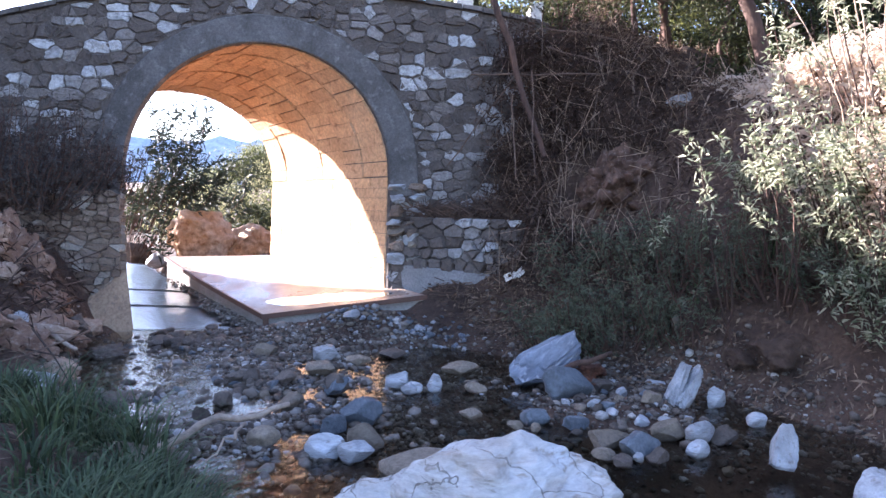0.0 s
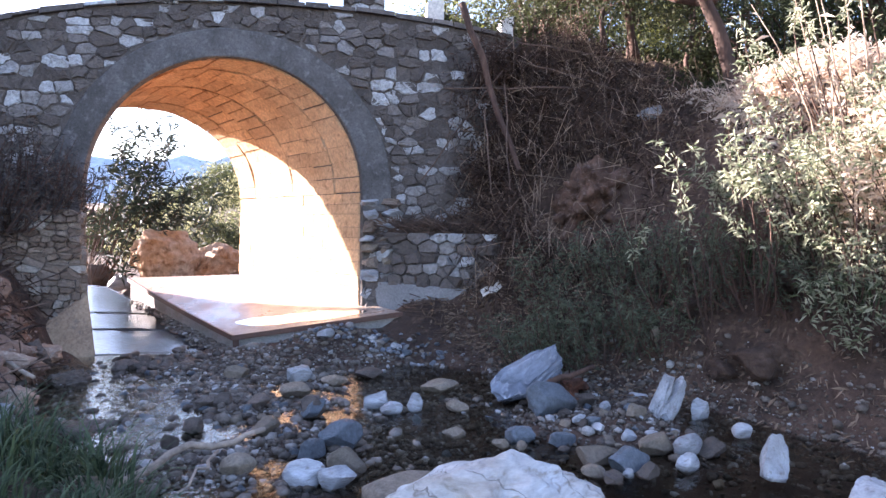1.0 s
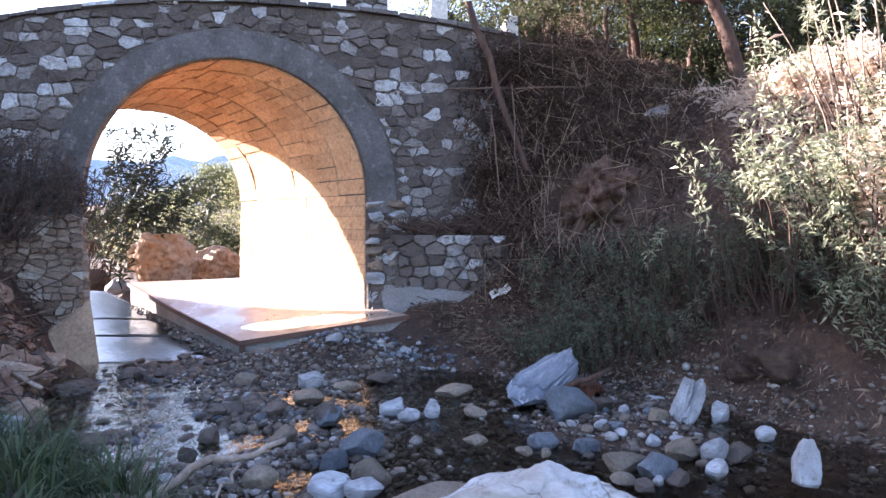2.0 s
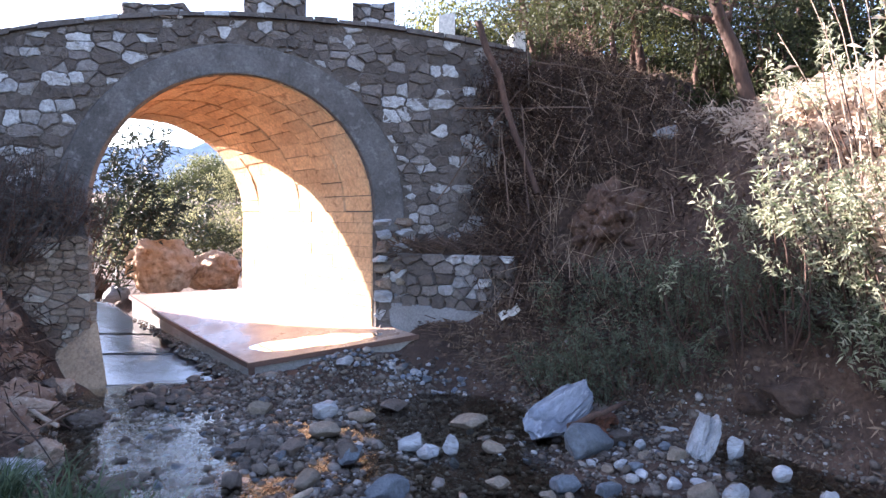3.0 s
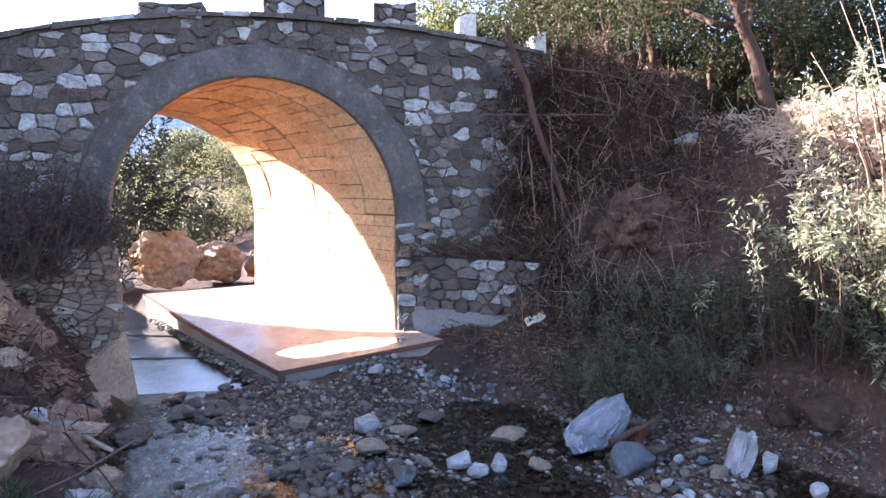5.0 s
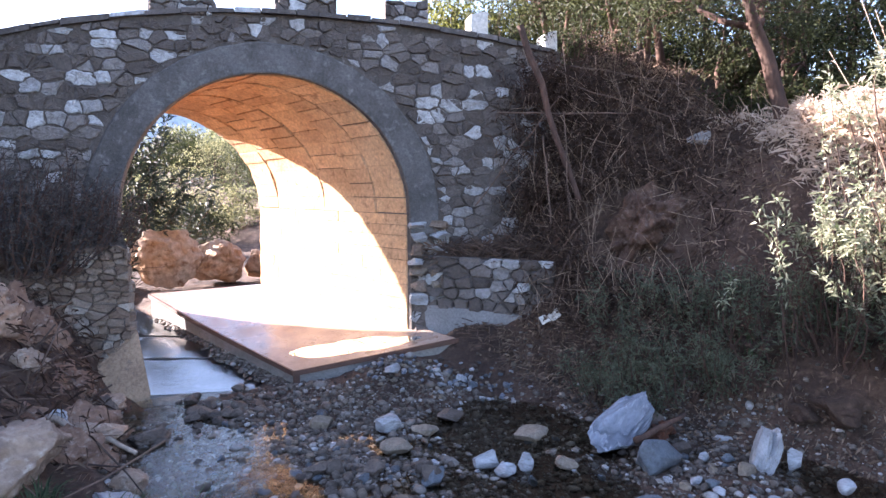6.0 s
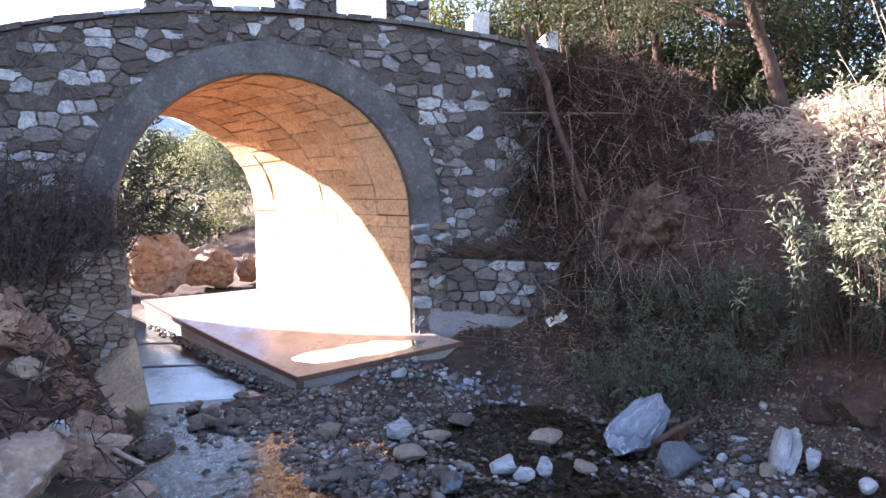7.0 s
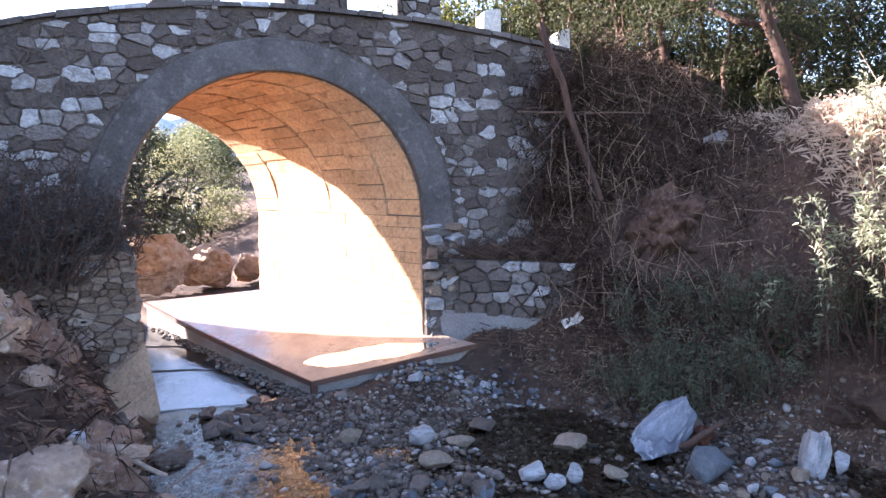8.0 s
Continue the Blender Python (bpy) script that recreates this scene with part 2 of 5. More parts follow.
def part(name, data, parent, label=""):
    ob = new(name, data)
    ob.parent = parent
    if label:
        ob["label"] = label
    return ob


def thing(name, label, category, data=None, group="", kind=""):
    return tagged(new(name, data), label, category, group, kind)


def from_bm(bm, name, mat, smooth=False):
    me = bpy.data.meshes.new(name)
    bmesh.ops.recalc_face_normals(bm, faces=bm.faces)
    bm.to_mesh(me)
    bm.free()
    me.materials.append(mat)
    if smooth:
        me.polygons.foreach_set("use_smooth", [True] * len(me.polygons))
    return me


class Soup:
    """Vertices and faces gathered for one mesh."""

    def __init__(self):
        self.v, self.f = [], []

    def add(self, verts, faces):
        k = len(self.v)
        self.v.extend(verts)
        self.f.extend([tuple(i + k for i in f) for f in faces])

    def tube(self, pts, radii, segs=5, cap=True):
        pts = [Vector(p) for p in pts]
        k = len(self.v)
        ref = Vector((0.31, 0.17, 0.93))
        for i, p in enumerate(pts):
            d = (pts[min(i + 1, len(pts) - 1)] - pts[max(i - 1, 0)]).normalized()
            a = d.cross(ref)
            if a.length < 1e-3:
                a = d.cross(Vector((1, 0, 0)))
            a.normalize()
            b = d.cross(a)
            for j in range(segs):
                w = 2 * math.pi * j / segs
                self.v.append(p + radii[i] * (math.cos(w) * a + math.sin(w) * b))
        for i in range(len(pts) - 1):
            for j in range(segs):
                q = (j + 1) % segs
                self.f.append((k + i * segs + j, k + i * segs + q, k + (i + 1) * segs + q, k + (i + 1) * segs + j))
        if cap:
            self.f.append(tuple(k + j for j in reversed(range(segs))))
            self.f.append(tuple(k + (len(pts) - 1) * segs + j for j in range(segs)))

    def leaf(self, p, d, up, length, width, droop=0.15):
        """A folded lance leaf of four faces' corners: two triangles a half."""
        side = d.cross(up)
        if side.length < 1e-4:
            side = d.cross(Vector((1, 0, 0)))
        side.normalize()
        nrm = side.cross(d)
        mid = p + d * (0.45 * length)
        tip = p + d * length - Vector((0, 0, droop * length))
        k = len(self.v)
        self.v.extend((p, mid + side * (width / 2) + nrm * (width * 0.2), tip, mid - side * (width / 2) + nrm * (width * 0.2)))
        self.f.extend(((k, k + 1, k + 2), (k, k + 2, k + 3)))

    def mesh(self, name, mat, smooth=False):
        return mesh_of(name, self.v, self.f, mat, smooth)


def prism(outline, z0, z1, bevel=0.0):
    """An upright prism over an outline of (x, y); z1 may be a function of x, y."""
    bm = bmesh.new()
    lo = [bm.verts.new((x, y, z0)) for x, y in outline]
    hi = [bm.verts.new((x, y, z1(x, y) if callable(z1) else z1)) for x, y in outline]
    bm.faces.new(lo)
    bm.faces.new(hi)
    n = len(lo)
    for i in range(n):
        bm.faces.new((lo[i], lo[(i + 1) % n], hi[(i + 1) % n], hi[i]))
    bmesh.ops.recalc_face_normals(bm, faces=bm.faces)
    if bevel:
        bmesh.ops.bevel(bm, geom=bm.edges[:], offset=bevel, segments=1, affect="EDGES")
    return bm


def rock_mesh(name, seed, size, mat, cuts=12, rough=0.05, detail=4, cut_depth=(0.5, 0.85)):
    """A broken stone: a ball cut flat by many random planes, then roughened. size is its full extent in x, y, z."""
    rnd = random.Random(seed)
    bm = bmesh.new()
    bmesh.ops.create_icosphere(bm, subdivisions=detail, radius=1.0)
    planes = []
    for _ in range(cuts):
        n = Vector((rnd.gauss(0, 1), rnd.gauss(0, 1), rnd.gauss(0, 0.9))).normalized()
        planes.append((n, rnd.uniform(*cut_depth)))
    off = Vector((seed * 3.17 % 50, seed * 7.7 % 50, seed * 1.3 % 50))
    for v in bm.verts:
        c = v.co.copy()
        for _ in range(2):
            for n, d in planes:
                h = c.dot(n)
                if h > d:
                    c -= n * (h - d)
        c *= 1 + rough * 1.4 * noise.noise(c * 1.7 + off) + rough * noise.noise(c * 4.3 + off) + rough * 0.55 * noise.noise(c * 9.0 + off)
        v.co = c
    lo = Vector([min(v.co[i] for v in bm.verts) for i in range(3)])
    hi = Vector([max(v.co[i] for v in bm.verts) for i in range(3)])
    for v in bm.verts:
        v.co = Vector([((v.co[i] - lo[i]) / (hi[i] - lo[i]) - (0.5 if i < 2 else 0.0)) * size[i] for i in range(3)])
    return from_bm(bm, name, mat, True)


def banded_mesh(name, seed, size, mat, layers=5.0, rough=0.07, taper=0.25):
    """A blocky bedded stone with ledges along its layers; size is its full extent, long side along x."""
    rnd = random.Random(seed)
    bm = bmesh.new()
    bmesh.ops.create_cube(bm, size=2.0)
    bmesh.ops.subdivide_edges(bm, edges=bm.edges[:], cuts=17, use_grid_fill=True)
    off = Vector((rnd.uniform(0, 50), rnd.uniform(0, 50), rnd.uniform(0, 50)))
    planes = [(rvec(rnd), rnd.uniform(0.72, 0.95)) for _ in range(7)]
    for v in bm.verts:
        c = v.co.copy()
        c = c * 0.55 + c.normalized() * 0.5
        for n, d in planes:
            h = c.dot(n)
            if h > d:
                c -= n * (h - d)
        c.y *= 1 - taper * (0.5 + 0.5 * c.x)
        c.z *= 1 - taper * (0.5 - 0.5 * c.x)
        w = c.z * layers + 0.6 * c.y + 0.5 * noise.noise(c * 1.2 + off)
        ledge = (w - math.floor(w)) ** 3
        c *= 1 + rough * (1.2 * noise.noise(c * 1.5 + off) + 0.8 * noise.noise(c * 4 + off) + 0.4 * noise.noise(c * 11 + off)) - rough * 0.8 * ledge
        v.co = Vector((c.x * size[0] / 2, c.y * size[1] / 2, c.z * size[2] / 2))
    return from_bm(bm, name, mat, False)


def rvec(rnd):
    while True:
        v = Vector((rnd.uniform(-1, 1), rnd.uniform(-1, 1), rnd.uniform(-1, 1)))
        if 0.05 < v.length < 1:
            return v.normalized()


def clip(poly, a, b, c):
    """The part of a polygon of (x, y) in which a*x + b*y <= c."""
    out = []
    for i in range(len(poly)):
        p, q = poly[i], poly[(i + 1) % len(poly)]
        dp, dq = a * p[0] + b * p[1] - c, a * q[0] + b * q[1] - c
        if dp <= 0:
            out.append(p)
        if dp * dq < 0:
            s = dp / (dp - dq)
            out.append((p[0] + s * (q[0] - p[0]), p[1] + s * (q[1] - p[1])))
    return out


def rubble(u0, u1, z0, z1, seed, mean=(0.235, 0.155)):
    """Irregular stones that fill a rectangle: polygons of (u, z)."""
    rnd = random.Random(seed)
    sites, z = [], z0
    while z < z1:
        h = mean[1] * rnd.uniform(0.6, 1.3)
        u = u0 + rnd.uniform(-0.2, 0.1)
        while u < u1:
            w = mean[0] * rnd.choice((0.3, 0.45, 0.6, 0.8, 1.0, 1.3, 1.8))
            sites.append((u + w / 2, z + h / 2 + rnd.uniform(-0.24, 0.24) * h))
            u += w
        z += h
    s = np.array(sites) * (1.0, 1.45)
    out = []
    for i in range(len(s)):
        d = ((s - s[i]) ** 2).sum(1)
        poly = [(s[i][0] - 0.5, s[i][1] - 0.5), (s[i][0] + 0.5, s[i][1] - 0.5), (s[i][0] + 0.5, s[i][1] + 0.5), (s[i][0] - 0.5, s[i][1] + 0.5)]
        for j in np.argsort(d)[1:22]:
            n = s[j] - s[i]
            poly = clip(poly, n[0], n[1], float(n @ (s[i] + s[j]) / 2))
            if len(poly) < 3:
                break
        poly = [(p[0], p[1] / 1.45) for p in poly]
        for a, b, c in ((-1, 0, -u0), (1, 0, u1), (0, -1, -z0), (0, 1, z1)):
            poly = clip(poly, a, b, c) if len(poly) > 2 else poly
        if len(poly) > 2:
            out.append(poly)
    return out


def area(poly):
    return abs(sum(poly[i][0] * poly[(i + 1) % len(poly)][1] - poly[(i + 1) % len(poly)][0] * poly[i][1] for i in range(len(poly)))) / 2


def stone_geo(poly, rnd, proud=(0.004, 0.03), gap=0.003):
    """A stone with a bevelled, uneven face over a polygon, as (u, z, out) corners and faces."""
    n = len(poly)
    cu, cz = sum(p[0] for p in poly) / n, sum(p[1] for p in poly) / n
    # cut the corners and break the edges
    pts = []
    for i in range(n):
        a, p, b = poly[i - 1], poly[i], poly[(i + 1) % n]
        for q in (a, b):
            w = rnd.uniform(0.03, 0.2)
            pts.append((p[0] + (q[0] - p[0]) * w, p[1] + (q[1] - p[1]) * w))
        for w in (rnd.uniform(0.25, 0.45), rnd.uniform(0.55, 0.75)):
            mu, mz = p[0] + (b[0] - p[0]) * w, p[1] + (b[1] - p[1]) * w
            k = rnd.uniform(-0.10, 0.16) * min(1.0, math.hypot(b[0] - p[0], b[1] - p[1]) / 0.15)
            pts.append((mu + (cu - mu) * k, mz + (cz - mz) * k))
    m = len(pts)
    h = rnd.uniform(*proud)
    tu, tz = rnd.uniform(-0.12, 0.12), rnd.uniform(-0.12, 0.12)
    verts = []
    for scale, out in ((1.0, -0.02), (0.985, 0.45), (rnd.uniform(0.78, 0.93), 1.0)):
        for p in pts:
            du, dz = p[0] - cu, p[1] - cz
            r = math.hypot(du, dz) + 1e-6
            k = max(0.2, (r - gap) / r) * scale
            o = out * h if out > 0 else out
            if out == 1.0:
                o += tu * du + tz * dz + rnd.uniform(-0.009, 0.009)
            verts.append((cu + du * k, cz + dz * k, o))
    verts.append((cu, cz, h + rnd.uniform(-0.004, 0.008)))
    faces = []
    for ring in (0, 1):
        for i in range(m):
            j = (i + 1) % m
            faces.append((ring * m + i, ring * m + j, (ring + 1) * m + j, (ring + 1) * m + i))
    for i in range(m):
        faces.append((2 * m + i, 2 * m + (i + 1) % m, 3 * m))
    return verts, faces


def smooth(a, b, x):
    """Glides from 0 at a to 1 at b."""
    t = min(1.0, max(0.0, (x - a) / (b - a)))
    return t * t * (3 - 2 * t)


# ---- plan ----
FACE_D, BATTER = 2.03, 0.10          # the near face lies at n . p = FACE_D at 3.5 m, and leans back as it rises
N = Vector((0.452, 0.892, 0.0))      # into the bridge
U = Vector((0.892, -0.452, 0.0))     # along the face, to the right
AXIS = Vector((-0.20, 1.0, 0.0))     # the barrel runs slightly askew
DEEP = 3.5
BACK = AXIS * DEEP
ARCH_U, ARCH_R, SPRING = -0.42, 1.86, 1.96
RING = 0.40


def face_n(z):
    return FACE_D + BATTER * (z - 3.5)


def on_face(u, z, out=0.0):
    p = N * (face_n(z) - out) + U * u
    return Vector((p.x, p.y, z))


def in_barrel(u, z, s):
    """A point of the face carried s metres into the barrel, whose crown drops a little towards the far end."""
    k = 1 - 0.12 * s / DEEP
    return on_face(u, SPRING + (z - SPRING) * k if z > SPRING else z) + AXIS * s


def before_face(q, gap):
    """Keeps a point on the near side of the bridge's face."""
    return q - N * max(0.0, N.dot(q) - face_n(q.z) + gap)


def top_z(u):
    # the last term adds an unseen raised stretch that keeps sun off the foreground
    return max(3.9, 4.65 - (0.040 if u < -0.2 else 0.022) * (u + 0.2) ** 2) + 2.3 * smooth(-5.2, -5.6, u)


def inside_ring(u, z, grow=0.0):
    d = abs(u - ARCH_U)
    if z < SPRING:
        return d < ARCH_R + (grow if z < 1.75 else RING + grow)
    return math.hypot(d, z - SPRING) < ARCH_R + RING + grow


# ---- ground ----
def interp(y, table):
    return float(np.interp(y, [t[0] for t in table], [t[1] for t in table]))


RIGHT_TOE = [(-9, 2.9), (-6.5, 3.1), (-5, 3.2), (-4, 3.15), (-3, 2.95), (-1.5, 2.7), (-0.5, 2.75), (0.5, 2.85), (1.5, 2.6), (6, 2.6), (9, 4.5), (14, 6)]
LEFT_TOE = [(-9, -0.6), (-6, -0.9), (-4.5, -1.15), (-3, -1.45), (-1.5, -1.75), (0, -1.7), (1.2, -1.6), (1.9, -1.5), (2.3, -1.25), (3, -1.3), (7, -1.3), (9, -2.5), (14, -4)]


def ground_z(x, y):
    bed = -0.125 + 0.10 * smooth(0.6, 2.0, y) + 0.10 * smooth(3, 8, y) - 0.06 * smooth(-2.6, -4.2, y)
    bed -= 0.014 * smooth(0.6, 0.0, x) * smooth(-2.6, -1.6, y) * smooth(1.6, 1.0, y)
    bed -= 0.17 * math.exp(-((x - 1.65) / 0.65) ** 2 - ((y + 1.6) / 0.6) ** 2)
    bed -= 0.12 * math.exp(-((x - 0.85) / 0.5) ** 2 - ((y + 2.9) / 0.5) ** 2)
    bed -= 0.14 * math.exp(-((x - 1.25) / 0.4) ** 2 - ((y + 4.6) / 0.7) ** 2)
    bed += 0.028 * math.exp(-((x + 0.25) / 0.32) ** 2 - ((y + 0.9) / 1.0) ** 2)
    bed -= 0.026 * smooth(-0.45, -0.80, x) * smooth(-2.4, -1.7, y) * smooth(1.6, 1.1, y)
    bed -= 0.22 * smooth(0.15, -0.1, x) * smooth(-1.45, -1.15, x) * smooth(1.1, 1.45, y)
    bed += 0.13 * math.exp(-((x - 2.05) / 0.6) ** 2 - ((y + 3.65) / 0.6) ** 2)
    bar = 0.33 * math.exp(-((x - 1.4) / 1.1) ** 2 - ((y - 0.25) / 0.6) ** 2)
    z = bed + (bar if y < 2 else 0)
    z += 0.05 * noise.noise((x * 1.7, y * 1.7, 0.0)) + 0.03 * noise.noise((x * 6, y * 6, 3.0)) + 0.012 * noise.noise((x * 16, y * 16, 8.0))
    s = x - interp(y, RIGHT_TOE)
    if s > -0.8:
        mud = 0.15 * smooth(-0.8, 0.15, s) * smooth(-3.2, -0.6, y) + 0.27 * smooth(-0.9, 0.0, s) * smooth(-1.5, 0.4, y)
        z += mud
    a = min(1.0, max(0.0, ((x - 2.45) * 0.70 - (y - 0.35) * 0.90) / 1.30))
    z += 0.22 * math.exp(-((x - 2.45 - 0.70 * a) ** 2 + (y - 0.35 + 0.90 * a) ** 2) / 0.12)
    if s > 0:
        shelf = 3.05 + 0.2 * smooth(4.6, 5.6, x) * smooth(0.2, -1.5, y) + 0.95 * smooth(-1.35, 0.1, y)
        rise = (1.05 + 0.3 * smooth(3.6, 4.6, x) * smooth(-1.9, -2.8, y) + 0.2 * smooth(-2.6, -1.5, y) + 0.95 * smooth(-1.3, 0.0, y)) * s
        rise = rise if rise < shelf - 0.3 else shelf - 0.3 * math.exp(-(rise - shelf + 0.3) / 0.3) + 0.03 * max(0.0, s - 3.5)
        rise *= 1 - 0.45 * math.exp(-(s / 0.5) ** 2)
        rise += (0.10 * noise.noise((x * 0.9, y * 0.9, 5.0)) + 0.09 * noise.noise((x * 2.6, y * 2.6, 9.0))) * smooth(0, 1.0, s)
        z += rise * (1.0 if y < 7 else max(0.25, 1 - (y - 7) * 0.2))
    s = interp(y, LEFT_TOE) - x
    if s > 0:
        steep = 0.62 + 1.5 * smooth(-0.6, 1.5, y)
        cap = 0.62 + 1.0 * smooth(-2.2, 1.6, y)
        rise = steep * s
        rise = cap * (1 - math.exp(-rise / cap))
        rise += (0.12 * noise.noise((x * 1.3, y * 1.3, 15.0)) + 0.07 * noise.noise((x * 3.6, y * 3.6, 19.0))) * smooth(0, 0.6, s)
        z += rise * (1.0 if y < 7 else 0.4)
    # unseen hill added on the left to block the sun from the near bank
    z += 5.0 * smooth(-3.9, -6.8, x) * smooth(-3.0, 3.0, y) * smooth(7.0, 4.5, y)
    z += 0.035 * min(300.0, max(0.0, y - 10.0))
    return z


def spread_axis(lo, hi, step, far_lo, far_hi, grow=1.28):
    a = list(np.arange(lo, hi + 1e-6, step))
    d = step
    while a[-1] < far_hi:
        d *= grow
        a.append(a[-1] + d)
    d = step
    while a[0] > far_lo:
        d *= grow
        a.insert(0, a[0] - d)
    return a


def build_ground():
    xs = spread_axis(-3.6, 7.2, 0.07, -900, 900)
    ys = spread_axis(-6.0, 3.2, 0.07, -700, 1200)
    verts = [(x, y, ground_z(x, y) if abs(x) < 200 else ground_z(math.copysign(200, x), y)) for y in ys for x in xs]
    w = len(xs)
    faces = [(j * w + i, j * w + i + 1, (j + 1) * w + i + 1, (j + 1) * w + i) for j in range(len(ys) - 1) for i in range(w - 1)]
    tagged(new("ground", mesh_of("ground", verts, faces, M_EARTH, True)), "dark brown stream bed and earth banks", "ground", kind="structure")


build_ground()

# ---- water ----
def sheet(x0, x1, y0, y1, z, nx, ny, mat, name):
    xs, ys = np.linspace(x0, x1, nx), np.linspace(y0, y1, ny)
    v = [(x, y, z) for y in ys for x in xs]
    f = [(j * nx + i, j * nx + i + 1, (j + 1) * nx + i + 1, (j + 1) * nx + i) for j in range(ny - 1) for i in range(nx - 1)]
    return mesh_of(name, v, f, mat)


tagged(new("water", sheet(-2.2, 3.2, -40, 1.55, -0.12, 2, 2, M_WATER, "pool")), "clear shallow stream water over brown pebbles", "water", kind="structure")


def channel_z(x, y):
    """The channel falls towards the open stream."""
    return -0.105 + 0.095 * max(-0.1, y + 0.5 * (x + 0.62) - 1.4)


def build_channel():
    ch = thing("concrete_channel", "wet concrete channel floor stepped by two low weirs", "channel", kind="structure")

    def strip(s0, s1, grow=0.0):
        """A stretch of the channel between two lines parallel to the bridge's face."""
        near = [(-1.30 - grow, s0 + 0.34), (0.30 + grow - 0.17 * max(0.0, s0 - 1.2), s0 - 0.47)]
        far = [(0.30 + grow - 0.17 * max(0.0, s1 - 1.2), s1 - 0.47), (-1.30 - grow, s1 + 0.34)]
        return near + far

    for step, y0, y1 in ((-0.015, 1.45, 2.78), (0.0, 2.78, 3.85), (0.012, 3.85, 6.4)):
        q = strip(y0, y1)
        part("channel_floor", from_bm(prism(q, -0.5, lambda x, y: channel_z(x, y) + step - 0.016, 0.01), "channel_floor", M_BED), ch)
        q = strip(y0 - 0.012, y1 - 0.013, 0.02)
        part("water_film", mesh_of("film", [(x, y, channel_z(x, y) + step) for x, y in q], [(0, 1, 2, 3)], M_FILM), ch, "thin film of running water")
    return ch


build_channel()

# ---- concrete apron under the arch ----
def apron_z(x, y):
    """The slab falls towards its outer corner."""
    front, back = 0.115 + 0.124 * (x - 0.3), 0.575 + 0.015 * x
    edge = 0.87 - 0.354 * (x - 0.3)
    return front + (back - front) * min(1.2, max(-0.1, (y - edge) / (4.65 - edge)))


def build_apron():
    ap = thing("concrete_apron", "broad wet brown concrete slab with a rust-brown edge", "slab", kind="structure")
    xs, ys = np.linspace(0, 1, 9), np.concatenate((np.linspace(0, 0.6, 12), [0.75, 1.0]))

    def quad(i, j, inset=0.0):
        x, t = xs[i], ys[j]
        near = Vector((0.30, 0.87)).lerp(Vector((2.28, 0.17)), x)
        far = Vector((-0.40, 4.72)).lerp(Vector((1.75, 4.55)), x)
        p = near.lerp(far, t)
        return p.x, p.y

    s = Soup()
    for j in range(len(ys)):
        for i in range(len(xs)):
            x, y = quad(i, j)
            s.v.append(Vector((x, y, apron_z(x, y))))
    w, h = len(xs), len(ys)
    s.f = [(j * w + i, j * w + i + 1, (j + 1) * w + i + 1, (j + 1) * w + i) for j in range(h - 1) for i in range(w - 1)]
    k = len(s.v)
    rim = [i for i in range(w)] + [j * w + w - 1 for j in range(1, h)] + [(h - 1) * w + i for i in range(w - 2, -1, -1)] + [j * w for j in range(h - 2, 0, -1)]
    for q in rim:
        s.v.append(s.v[q] - Vector((0, 0, 0.06)))
    for a in range(len(rim)):
        b = (a + 1) % len(rim)
        s.f.append((rim[b], rim[a], k + a, k + b))
    part("slab", s.mesh("slab", M_SLAB), ap)

    def wall(a, b, z0, drop, thick, mat, name, label=""):
        a, b = Vector((*a, 0)), Vector((*b, 0))
        d = (b - a).normalized()
        inn = Vector((-d.y, d.x, 0)) * thick
        n = 8
        s = Soup()
        for i in range(n + 1):
            p = a.lerp(b, i / n)
            top = apron_z(p.x, p.y) - drop
            lo = z0 if z0 is not None else top - 0.062
            for q, z in ((p, lo), (p, top), (p + inn, top), (p + inn, lo)):
                s.v.append(Vector((q.x, q.y, z)))
        for i in range(n):
            for j in range(4):
                s.f.append((4 * i + j, 4 * i + (j + 1) % 4, 4 * i + 4 + (j + 1) % 4, 4 * i + 4 + j))
        s.f.extend(((0, 3, 2, 1), (4 * n, 4 * n + 1, 4 * n + 2, 4 * n + 3)))
        part(name, s.mesh(name, mat), ap, label)

    wall((0.285, 0.85), (2.29, 0.148), None, -0.004, 0.03, M_LIP, "edge_board", "rust-brown edge")
    wall((-0.412, 4.7), (0.282, 0.87), None, -0.004, 0.03, M_LIP, "edge_board", "rust-brown edge")
    wall((0.33, 0.90), (2.29, 0.195), -0.4, 0.058, 0.3, M_CONC, "slab_body")
    wall((-0.36, 4.7), (0.33, 0.92), -0.4, 0.058, 0.3, M_CONC, "slab_body")
    part("corner_post", from_bm(prism([(0.30, 0.875), (0.37, 0.85), (0.39, 0.92), (0.32, 0.945)], -0.4, 0.06, 0.004), "corner_post", M_LIP), ap)
    # a puddle with a wandering edge near the front of the slab
    rim = []
    for k in range(64):
        w = 2 * math.pi * k / 64
        r = 1 + 0.28 * noise.noise((math.cos(w) * 1.6, math.sin(w) * 1.6, 4.0)) + 0.12 * noise.noise((math.cos(w) * 5, math.sin(w) * 5, 9.0))
        a, c = 0.80 * r * math.cos(w), 0.24 * r * math.sin(w)
        rim.append((PUDDLE.x + a * 0.90 + c * 0.44, PUDDLE.y - a * 0.44 + c * 0.90))
    s = Soup()
    for f in (0.02, 0.25, 0.5, 0.75, 1.0):
        for x, y in rim:
            x, y = PUDDLE.x + (x - PUDDLE.x) * f, PUDDLE.y + (y - PUDDLE.y) * f
            s.v.append(Vector((x, y, apron_z(x, y) + 0.007)))
